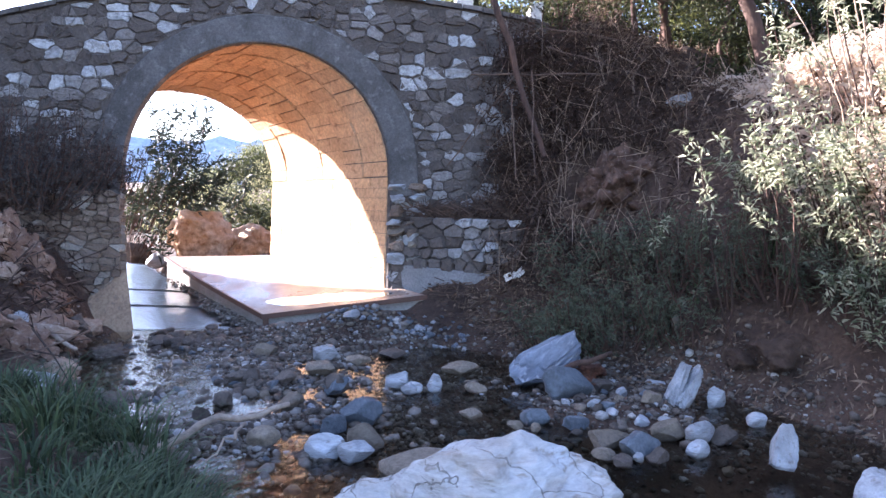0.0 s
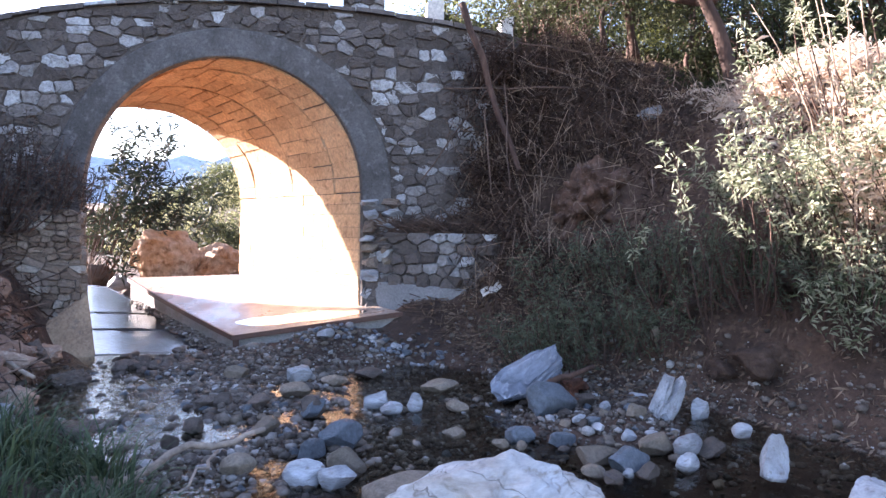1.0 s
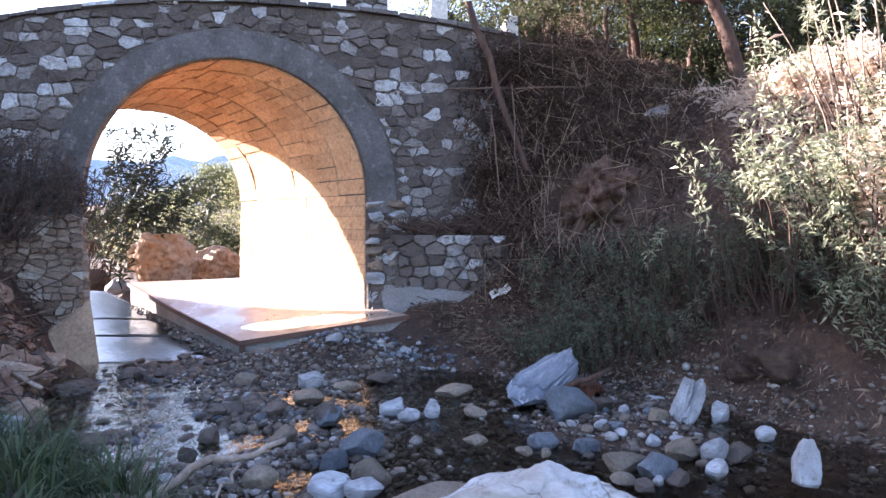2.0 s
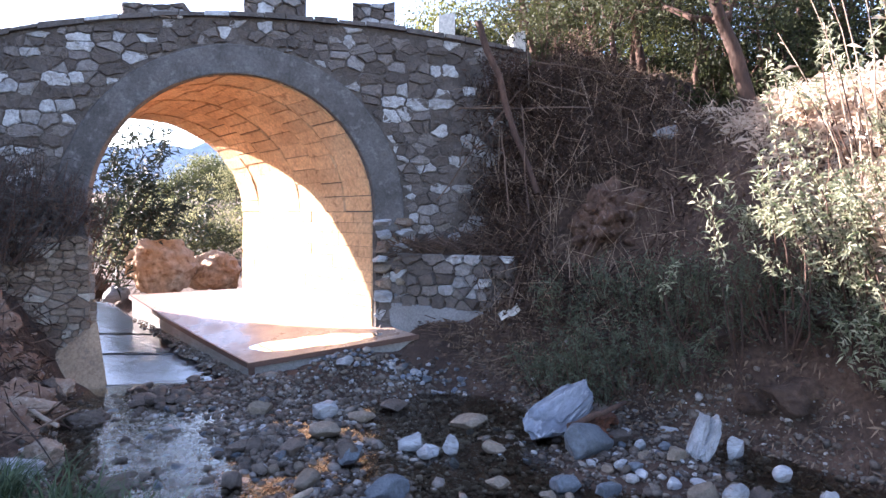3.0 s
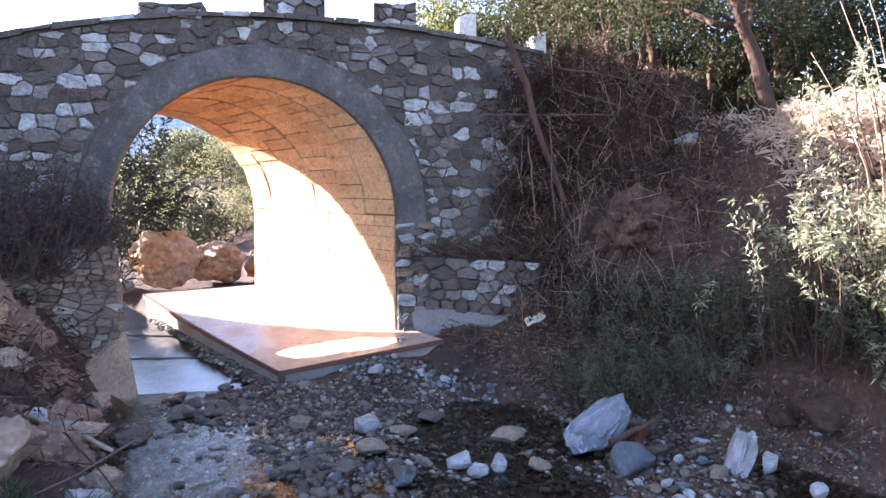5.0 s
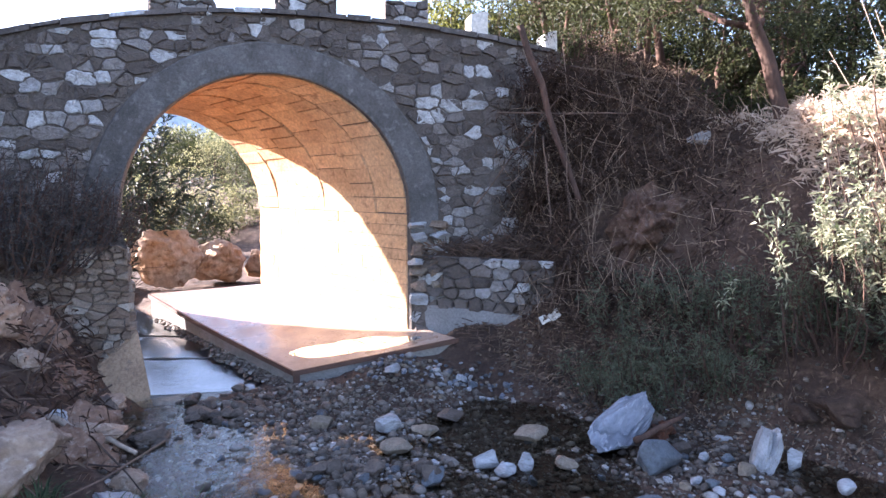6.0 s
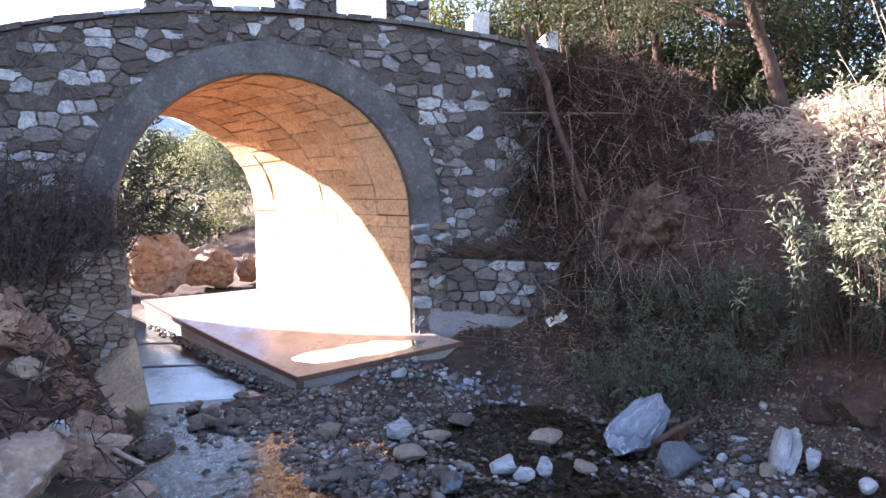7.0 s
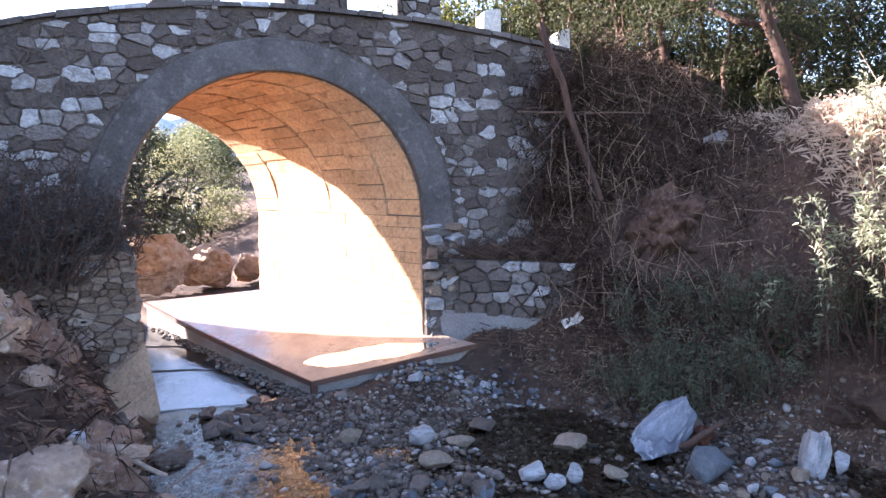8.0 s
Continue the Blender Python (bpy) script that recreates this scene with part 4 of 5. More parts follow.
for i in range(34):
    x, y = rnd.triangular(-1.15, 0.05, -0.85), rnd.uniform(0.35, 1.25)
    w = rnd.uniform(0.08, 0.2)
    place_rock("stone", "dark wet stone in the channel mouth", M_GREY_ROCK, 200 + i, x, y, (w, w * 0.8, w * 0.6), z=-0.15, turn=rnd.uniform(0, 360), sink=0.0, cuts=12, detail=3, group="channel stones")
# boulders beyond the bridge
place_rock("boulder", "big orange weathered boulder beyond the bridge", M_ORANGE_ROCK, 51, 0.78, 8.3, (1.5, 1.3, 1.28), z=0.12, turn=10, sink=0.0, cuts=26, rough=0.1, detail=6, category="boulder")
place_rock("boulder", "rounded orange and grey boulder beyond the bridge", M_ORANGE_ROCK, 56, 1.98, 8.5, (1.5, 1.3, 1.02), z=0.08, turn=60, sink=0.0, cuts=18, rough=0.1, detail=6, category="boulder")
place_rock("boulder", "pale boulder beside the far end of the slab", M_ORANGE_ROCK, 58, 2.95, 8.4, (0.7, 0.7, 0.72), z=0.1, turn=20, sink=0.0, rough=0.1, detail=5, category="boulder")
place_rock("boulder", "low grey boulder beside the far channel", M_GREY_ROCK, 53, -0.5, 9.0, (0.9, 0.7, 0.62), z=0.0, sink=0.0, category="boulder")
place_rock("rock", "white rock at the far channel", M_WHITE_ROCK, 54, -0.15, 8.0, (0.55, 0.4, 0.36), z=0.05, sink=0.0)


def build_cobbles():
    """Fist-sized cobbles, countable, in the near bed; eight shapes turned and scaled."""
    rnd = random.Random(99)
    base = []
    for i in range(10):
        mat = (M_GREY_ROCK, M_TAN_ROCK, M_GREY_ROCK, M_WHITE_ROCK, M_BLUE_ROCK)[i % 5]
        base.append(rock_mesh("cobble", 300 + i, (1, 0.75, 0.55), mat, rnd.choice((9, 12, 15)), 0.05, 3))
    n = 0
    while n < 300:
        y = rnd.triangular(-5.0, 0.9, -1.2)
        x = rnd.uniform(interp(y, LEFT_TOE) + 0.1, interp(y, RIGHT_TOE) - 0.1)
        if y > -0.1 and x > 0 or (y > -1.5 and x > 1.7 - 0.38 * y) or math.hypot(x - 0.2, y + 4.5) < 0.6:
            continue
        if 0.9 < x < 2.2 and -2.3 < y < -0.9 and rnd.random() < 0.75:
            continue
        s = rnd.uniform(0.045, 0.11)
        ob = thing("cobble", "small water-worn cobble in the stream bed", "stone", base[rnd.randrange(10)], "stream cobbles")
        ob.matrix_basis = pose(x, y, ground_z(x, y) - 0.1 * s, rnd.uniform(-15, 15), rnd.uniform(-15, 15), rnd.uniform(0, 360)) @ Matrix.Diagonal((s, s, s * rnd.uniform(0.8, 1.2), 1))
        n += 1


build_cobbles()


def build_gravel_bar():
    """Pale angular pebbles heaped along the front of the slab."""
    rnd = random.Random(141)
    base = [rock_mesh("pebble", 340 + i, (1, 0.75, 0.6), (M_WHITE_ROCK, M_GREY_ROCK, M_BAND, M_TAN_ROCK, M_BLUE_ROCK, M_WHITE_ROCK)[i], rnd.choice((8, 11)), 0.06, 2) for i in range(6)]
    for _ in range(230):
        t = rnd.random()
        x = 0.85 + 1.5 * t + rnd.gauss(0, 0.16)
        y = 0.42 - 1.15 * t + rnd.gauss(0, 0.22)
        if y > 0.80 - 0.35 * (x - 0.3):
            continue
        s = rnd.uniform(0.035, 0.085) * (1.5 if rnd.random() < 0.08 else 1.0)
        ob = thing("pebble", "pale angular pebble heaped beside the slab", "stone", base[rnd.randrange(6)], "gravel bar pebbles")
        ob.matrix_basis = pose(x, y, ground_z(x, y) - 0.05 * s, rnd.uniform(-20, 20), rnd.uniform(-20, 20), rnd.uniform(0, 360)) @ Matrix.Diagonal((s, s, s, 1))
    for _ in range(110):
        y = rnd.uniform(-2.4, 0.9)
        x = rnd.uniform(interp(y, LEFT_TOE) + 0.15, 0.35)
        s = rnd.uniform(0.06, 0.15)
        ob = thing("pebble", "dark wet stone standing in the thin water", "stone", base[rnd.choice((1, 1, 1, 4, 3))], "channel pebbles")
        ob.matrix_basis = pose(x, y, ground_z(x, y) - 0.03, rnd.uniform(-20, 20), rnd.uniform(-20, 20), rnd.uniform(0, 360)) @ Matrix.Diagonal((s, s, s, 1))


build_gravel_bar()


def build_pebbles():
    rnd = random.Random(123)
    bm = bmesh.new()
    bmesh.ops.create_icosphere(bm, subdivisions=1, radius=0.5)
    base_v = [v.co.copy() for v in bm.verts]
    base_f = [tuple(v.index for v in f.verts) for f in bm.faces]
    bm.free()
    s = Soup()
    n = 0
    while n < 21000:
        y = rnd.triangular(-6.0, 1.6, -0.6)
        x = rnd.uniform(interp(y, LEFT_TOE) - 0.3, interp(y, RIGHT_TOE) + 0.5)
        if y > 0.3 and 0 < x < 2.3 or (y > -1.5 and x > 1.75 - 0.38 * y):
            continue
        r = min(0.09, 0.010 + rnd.expovariate(1 / 0.012))
        k = Vector((rnd.uniform(0.8, 1.3), rnd.uniform(0.6, 1.0), rnd.uniform(0.45, 0.75))) * r * 1.5
        m = pose(x, y, ground_z(x, y) + k.z * 0.25, rnd.uniform(-20, 20), rnd.uniform(-20, 20), rnd.uniform(0, 360)) @ Matrix.Diagonal((*k, 1))
        o = Vector((rnd.uniform(0, 90), rnd.uniform(0, 90), 0))
        s.add([m @ (v * (1 + 0.35 * noise.noise(v * 2 + o))) for v in base_v], base_f)
        n += 1
    for _ in range(5200):
        y = rnd.uniform(-3.4, 0.9)
        x = rnd.uniform(interp(y, LEFT_TOE) + 0.1, 0.6)
        r = 0.009 + rnd.expovariate(1 / 0.009)
        m = pose(x, y, max(ground_z(x, y), -0.15) + r * 0.3, rnd.uniform(-20, 20), rnd.uniform(-20, 20), rnd.uniform(0, 360)) @ Matrix.Diagonal((r * 2.4, r * 1.7, r * 1.4, 1))
        o = Vector((rnd.uniform(0, 90), rnd.uniform(0, 90), 0))
        s.add([m @ (v * (1 + 0.35 * noise.noise(v * 2 + o))) for v in base_v], base_f)
    for _ in range(2200):
        y = rnd.uniform(-5.8, -0.4)
        x = interp(y, RIGHT_TOE) + rnd.triangular(-0.9, 1.3, -0.2)
        r = 0.008 + rnd.expovariate(1 / 0.008)
        m = pose(x, y, ground_z(x, y) + r * 0.2, rnd.uniform(-20, 20), rnd.uniform(-20, 20), rnd.uniform(0, 360)) @ Matrix.Diagonal((r * 2.2, r * 1.5, r * 1.3, 1))
        o = Vector((rnd.uniform(0, 90), rnd.uniform(0, 90), 0))
        s.add([m @ (v * (1 + 0.35 * noise.noise(v * 2 + o))) for v in base_v], base_f)
    for _ in range(700):
        y = rnd.uniform(0.9, 4.4)
        x = 0.34 - 0.178 * (y - 0.9) - abs(rnd.gauss(0, 0.13)) * min(1.0, 0.5 + 0.4 * (3 - min(y, 3)))
        r = rnd.uniform(0.02, 0.05)
        m = pose(x, y, channel_z(x, y) + rnd.uniform(0.0, 0.03), 0, 0, rnd.uniform(0, 360)) @ Matrix.Diagonal((r * 2, r * 1.4, r, 1))
        o = Vector((rnd.uniform(0, 90), rnd.uniform(0, 90), 0))
        s.add([m @ (v * (1 + 0.35 * noise.noise(v * 2 + o))) for v in base_v], base_f)
    thing("pebbles", "mixed grey and brown pebbles over the stream bed", "pebbles", s.mesh("pebbles", M_PEBBLES, True), kind="stuff")


build_pebbles()

# ---- plants ----
UP = Vector((0, 0, 1))


def shrub(name, label, x, y, height, spread, stems, leaves, leaf, mat, seed, stem_mat=None, lean=(0, 0), z=None, droop=0.25, start=0.15, group="", single=False):
    """A many-stemmed bush: bent stems with lance leaves set along them."""
    rnd = random.Random(seed)
    root = thing(name, label, "shrub", None, group)
    z0 = ground_z(x, y) if z is None else z
    root.location = (x, y, z0 - 0.05)
    st, lf = Soup(), Soup()
    for _ in range(stems):
        a, r = rnd.uniform(0, 2 * math.pi), spread * math.sqrt(rnd.random())
        h = height * rnd.uniform(0.55, 1.1)
        foot = Vector((math.cos(a) * r * 0.55, math.sin(a) * r * 0.55, 0))
        tip = Vector((math.cos(a) * r + lean[0], math.sin(a) * r + lean[1], h))
        bend = rvec(rnd) * 0.17 * height
        pts = [foot.lerp(tip, t) + bend * math.sin(t * 3.1) - Vector((0, 0, 0.12 * height * t * t * r / max(spread, 0.01))) for t in (0, 0.25, 0.5, 0.75, 1)]
        st.tube(pts, [0.011, 0.009, 0.007, 0.005, 0.002], 4, False)
        if single:
            part("stem", st.mesh("stem", stem_mat or M_BARK), root)
            st = Soup()
        for k in range(leaves):
            t = start + (1 - start) * rnd.random() ** 0.8
            i = min(3, int(t * 4))
            p = pts[i].lerp(pts[i + 1], t * 4 - i)
            d = ((pts[i + 1] - pts[i]).normalized() * rnd.uniform(0.2, 0.9) + rvec(rnd) * 0.9).normalized()
            off = rvec(rnd) * 0.05
            lf.leaf(p + off, d, rvec(rnd), leaf[0] * rnd.uniform(0.6, 1.15), leaf[1] * rnd.uniform(0.7, 1.2), droop)
    if not single:
        part("branchwork", st.mesh("branchwork", stem_mat or M_BARK), root)
    part("foliage", lf.mesh("foliage", mat), root)
    return root


def limb(st, rnd, a, b, r0, r1, wobble=0.08, n=6, segs=7):
    pts = []
    for i in range(n + 1):
        t = i / n
        w = rvec(rnd) * wobble * (a - b).length * math.sin(t * math.pi)
        pts.append(a.lerp(b, t) + w * 0.5)
    st.tube(pts, [r0 + (r1 - r0) * i / n for i in range(n + 1)], segs)
    return pts


def tree(name, label, base, path, radius, crowns, leaves, leaf, mat, seed, bark=None, clump=0.28, twigs=True):
    """A tree: tapered trunk along a path, limbs to each crown mass, leaf clumps with gaps."""
    rnd = random.Random(seed)
    root = thing(name, label, "tree")
    root.location = base
    st, lf = Soup(), Soup()
    pts = [Vector(p) for p in path]
    n = len(pts)
    st.tube(pts, [radius * (1.25 if i == 0 else 1.0 - 0.6 * i / (n - 1)) for i in range(n)], 10)
    br = Soup()
    for c, r, share in crowns:
        c, r = Vector(c), Vector(r)
        start = pts[rnd.randrange(max(1, n // 2), n)]
        mains = limb(br, rnd, start, c, radius * 0.5, radius * 0.14, 0.25)
        for _ in range(max(4, int(leaves * share / 60))):
            v = rvec(rnd)
            q = rnd.random() ** 0.45
            p = c + Vector((v.x * r.x, v.y * r.y, v.z * r.z)) * q
            if twigs and rnd.random() < 0.4:
                limb(br, rnd, mains[rnd.randrange(3, len(mains))], p, 0.014, 0.004, 0.2, 3, 4)
            for _ in range(60):
                o = Vector((rnd.gauss(0, 1), rnd.gauss(0, 1), rnd.gauss(0, 0.7))) * clump
                d = (rvec(rnd) + Vector((0, 0, -0.2)) + o.normalized() * 0.5).normalized()
                lf.leaf(p + o, d, rvec(rnd), leaf[0] * rnd.uniform(0.6, 1.2), leaf[1] * rnd.uniform(0.7, 1.2), 0.1)
    part("trunk", st.mesh("trunk", bark or M_BARK, True), root)
    part("branchwork", br.mesh("branchwork", bark or M_BARK), root)
    part("crown", lf.mesh("crown", mat), root)
    return root


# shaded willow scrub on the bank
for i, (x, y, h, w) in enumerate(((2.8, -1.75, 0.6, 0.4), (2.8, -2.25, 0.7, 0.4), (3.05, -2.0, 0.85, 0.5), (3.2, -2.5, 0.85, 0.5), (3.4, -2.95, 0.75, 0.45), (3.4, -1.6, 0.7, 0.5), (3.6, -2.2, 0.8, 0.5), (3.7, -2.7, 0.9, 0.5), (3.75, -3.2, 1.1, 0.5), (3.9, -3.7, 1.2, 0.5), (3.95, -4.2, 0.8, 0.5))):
    shrub("willow_shrub", "willow shrub on the bank, shade put into its leaf colour", x, y, h, w, 28, 44, (0.08, 0.015), M_WILLOW_SHADE, 400 + i, lean=(-0.15, -0.05), group="shaded shrubs")
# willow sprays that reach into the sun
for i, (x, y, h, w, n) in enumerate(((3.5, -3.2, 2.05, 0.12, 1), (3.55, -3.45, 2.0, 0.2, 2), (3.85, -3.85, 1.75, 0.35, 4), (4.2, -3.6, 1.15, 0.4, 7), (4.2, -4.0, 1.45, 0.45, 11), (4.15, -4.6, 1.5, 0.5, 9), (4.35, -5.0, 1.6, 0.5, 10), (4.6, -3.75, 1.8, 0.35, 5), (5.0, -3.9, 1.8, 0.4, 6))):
    shrub("willow_shrub", "willow shrub with leafy tips coloured as sunlit", x, y, h, w, n, 56, (0.10, 0.02), M_WILLOW_SUN, 420 + i, M_BARK, lean=(-0.55, 0.1), start=0.64, group="tall willows")
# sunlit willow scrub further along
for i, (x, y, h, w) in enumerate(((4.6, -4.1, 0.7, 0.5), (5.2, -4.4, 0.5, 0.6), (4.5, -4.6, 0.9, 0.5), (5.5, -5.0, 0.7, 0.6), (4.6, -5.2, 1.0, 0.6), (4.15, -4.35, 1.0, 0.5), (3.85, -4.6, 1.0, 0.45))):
    shrub("willow_shrub", "willow shrub on the upper bank, leaves coloured as sunlit", x, y, h, w, 20, 46, (0.10, 0.02), M_WILLOW_SUN, 430 + i, M_BARK, lean=(-0.1, 0.05), start=0.25, group="sunlit shrubs")
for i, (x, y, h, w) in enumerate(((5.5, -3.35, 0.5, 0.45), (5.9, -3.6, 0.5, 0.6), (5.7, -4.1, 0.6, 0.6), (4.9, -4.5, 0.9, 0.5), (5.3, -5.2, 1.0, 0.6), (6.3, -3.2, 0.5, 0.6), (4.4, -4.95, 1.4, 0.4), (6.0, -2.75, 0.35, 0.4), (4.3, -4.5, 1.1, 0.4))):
    shrub("dry_shrub", "dry shrub on the bank, coloured as burnt out by sun", x, y, h, w, 30, 56, (0.12, 0.02), M_BRUSH, 480 + i, M_BARK, lean=(-0.15, 0), start=0.12, group="bleached shrubs")
# dark scrub on the left of the bridge face
for i, (x, y, z, h, s) in enumerate(((-1.5, 2.45, 1.4, 0.9, 0.45), (-1.85, 2.3, 1.45, 1.2, 0.6), (-2.3, 2.3, 1.45, 1.4, 0.7), (-2.7, 2.4, 1.5, 1.5, 0.7), (-2.1, 1.95, 1.4, 0.8, 0.6))):
    shrub("dry_shrub", "dark half-dry shrub against the bridge wall", x, y, h, s, 44, 40, (0.085, 0.011), M_LEAF_DUSTY, 460 + i, z=z, start=0.05, lean=(0.15, -0.15), group="bridge shrubs")

for i, (x, y, h, w) in enumerate(((3.75, -0.15, 0.3, 0.5), (4.3, 0.4, 0.5, 0.6), (4.7, -0.35, 0.35, 0.5), (5.3, -0.5, 0.3, 0.5), (5.0, 0.2, 0.45, 0.5))):
    shrub("dry_shrub", "dark dry brush on the crest beside the bridge", x, y, h, w, 34, 30, (0.06, 0.014), M_LITTER, 470 + i, group="crest brush")
for i, (u, z, h, out) in enumerate(((3.2, 3.55, 0.7, 0.3), (3.6, 3.3, 0.9, 0.35), (3.55, 2.6, 0.8, 0.4), (3.3, 2.0, 0.7, 0.3))):
    q = on_face(u, z, out)
    tagged(shrub("dry_brush_clump", "dark dead brush hanging over the end of the wall", q.x, q.y, h, 0.45, 26, 40, (0.10, 0.014), M_DEAD, 475 + i, z=z, lean=(0, -0.1), start=0.05, group="wall brush"), kind="stuff")
for i, (u, out, z, h, s) in enumerate(((2.8, -0.7, 4.25, 0.75, 0.5), (3.75, -0.3, 3.9, 1.0, 0.6), (4.3, -0.4, 3.9, 1.1, 0.7))):
    q = on_face(u, z, out)
    shrub("evergreen_shrub", "dark evergreen shrub leaning over the parapet", q.x, q.y, h, s, 30, 50, (0.07, 0.025), M_LEAF_TREE, 485 + i, z=z, lean=(-0.1, -0.2), start=0.2, group="parapet shrubs")
# trees above the right bank
tree("tree", "leaning brown-trunked tree at the top of the bank", (5.82, -2.3, 2.85),
     ((0, 0, 0), (0.02, 0.08, 0.5), (0.0, 0.3, 1.25), (-0.14, 0.42, 1.65), (-0.32, 0.5, 2.1), (-0.5, 0.62, 2.9), (-0.6, 0.82, 3.8)), 0.11,
     (((-1.5, 0.7, 2.1), (1.1, 0.9, 0.3), 0.2), ((0.7, 0.7, 2.2), (1.0, 1.0, 0.4), 0.2), ((-0.3, 1.6, 2.2), (1.5, 0.8, 0.35), 0.2), ((0.6, 0.9, 3.3), (1.3, 1.2, 0.6), 0.2), ((-0.4, -0.6, 3.8), (1.3, 1.2, 0.7), 0.2)),
     13000, (0.075, 0.02), M_LEAF_TREE, 500)
for i, (x, y, lean) in enumerate(((6.6, 2.4, -0.6), (7.6, 3.2, 0.3), (7.0, 0.3, -0.5), (7.9, 1.2, 0.3), (9.6, 0.8, -0.4), (9.4, -1.8, 0.4), (7.9, -2.9, 0.7), (10.6, -0.6, 0.2), (8.6, -4.2, -0.3))):
    zg = ground_z(x, y)
    tree("tree", "dark-trunked evergreen tree on the bank top", (x, y, zg - 0.1),
         ((0, 0, 0), (0.1 * lean, 0.05, 0.5), (0.35 * lean, 0.1, 1.1), (0.8 * lean, 0.1, 1.9), (1.1 * lean, 0.2, 2.8)), 0.085,
         (((lean * 0.6, 0.1, 1.7), (1.3, 1.2, 0.7), 0.45), ((lean - 0.7, -0.4, 2.5), (1.5, 1.4, 0.9), 0.55)), 4800, (0.10, 0.035), M_LEAF_TREE, 520 + i, clump=0.26)
# thin crooked trees with bare limbs along the crest
for i, (x, y, lean) in enumerate(((5.6, -0.2, 0.4), (6.3, 0.7, -0.5), (6.9, -0.8, 0.5), (7.6, -1.6, -0.3), (6.0, 1.6, 0.2), (8.2, -3.3, 0.4))):
    rn = random.Random(900 + i)
    crowns = [((lean + rn.uniform(-1.1, 1.1), rn.uniform(-0.8, 0.8), rn.uniform(0.9, 2.3)), (0.35, 0.35, 0.2), 1 / 7) for _ in range(7)]
    tree("tree", "thin crooked tree with dark bare limbs", (x, y, ground_z(x, y) - 0.1), ((0, 0, 0), (0.12 * lean, 0.04, 0.35), (0.1 * lean, 0.1, 0.7), (0.45 * lean, 0.1, 1.1), (0.7 * lean, 0.15, 1.7)), 0.055,
         crowns, 1500, (0.08, 0.028), M_LEAF_TREE, 910 + i, clump=0.2)
# dark undergrowth behind them
for i, (x, y, h) in enumerate(((8.6, -0.6, 1.0), (9.3, 0.1, 1.2), (7.3, -2.0, 1.1), (7.6, -2.8, 1.2), (7.0, -1.3, 0.7), (8.2, -3.4, 1.3), (6.9, -2.9, 0.7), (8.0, -1.6, 0.9), (8.8, -2.6, 1.0), (9.8, -3.4, 1.2), (7.4, -3.9, 0.8), (10.4, 1.6, 1.3), (11.2, -1.8, 1.4), (9.0, 2.4, 1.0))):
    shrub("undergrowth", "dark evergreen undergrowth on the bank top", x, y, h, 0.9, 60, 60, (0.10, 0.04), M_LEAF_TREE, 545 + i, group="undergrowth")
# sunny trees behind the right end of the bridge; the first four have sunlight in their leaf colour
for i, (x, y, h) in enumerate(((6.6, 5.6, 1.9), (8.0, 4.6, 2.0), (9.6, 4.6, 2.3), (11.8, 3.2, 2.5), (13.0, 0.6, 2.6), (13.0, -2.6, 2.4), (12.0, -5.0, 2.2), (14.0, 6.0, 3.0))):
    zg = max(3.6, ground_z(x, y))
    tree("tree", "sunlit green tree behind the bridge", (x, y, zg - 0.6), ((0, 0, 0), (0.1, 0, 0.9), (0, 0.1, 1.8), (0.1, 0.1, 2.6)), 0.1,
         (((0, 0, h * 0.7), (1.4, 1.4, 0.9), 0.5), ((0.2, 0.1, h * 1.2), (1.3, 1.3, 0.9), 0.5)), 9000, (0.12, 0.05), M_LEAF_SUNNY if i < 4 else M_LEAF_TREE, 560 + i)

# beyond the arch
for i, (x, y, h, s) in enumerate(((5.5, 33, 2.0, 2.6), (8.5, 34, 3.0, 2.4), (11.0, 34, 3.7, 2.4), (13.2, 35, 4.3, 2.6), (9.6, 40, 3.4, 3.0), (14.0, 41, 4.8, 3.2), (6.6, 42, 2.6, 3.0), (3.2, 40, 1.8, 3.0), (11.5, 46, 4.4, 3.4))):
    tree("bush", "bush beyond the bridge, mostly with leaves coloured as sunlit", (x, y, ground_z(x, y) - 0.2), ((0, 0, 0), (0.05, 0, h * 0.3), (0.1, 0.1, h * 0.6)), 0.12,
         (((0, 0, h * 0.5), (s, s, h * 0.36), 0.6), ((0.6, -0.1, h * 0.78), (s * 0.6, s * 0.6, h * 0.24), 0.4)), 4200, (0.26, 0.09), M_LEAF_TREE if i in (1, 4, 7) else M_LEAF_FAR, 600 + i, clump=0.36)
for i, (x, y, h, s) in enumerate(((1.6, 15.0, 1.3, 1.2), (3.6, 16.0, 1.6, 1.3), (5.6, 17.5, 1.9, 1.5), (2.4, 20.0, 1.6, 1.6), (5.0, 22.0, 2.0, 1.8), (7.6, 22.5, 2.4, 2.0), (0.0, 21.0, 1.2, 1.5), (4.2, 26.0, 2.0, 2.0), (8.5, 28.0, 2.8, 2.2))):
    tree("bush", "low green scrub beyond the bridge", (x, y, ground_z(x, y) - 0.1), ((0, 0, 0), (0.05, 0, h * 0.3), (0.1, 0.1, h * 0.6)), 0.05,
         (((0, 0, h * 0.4), (s, s, h * 0.4), 0.7), ((0.4, -0.1, h * 0.75), (s * 0.6, s * 0.6, h * 0.25), 0.3)), 3000, (0.16, 0.05), M_LEAF_TREE if i in (1, 5, 6) else M_LEAF_SCRUB, 660 + i, clump=0.22)
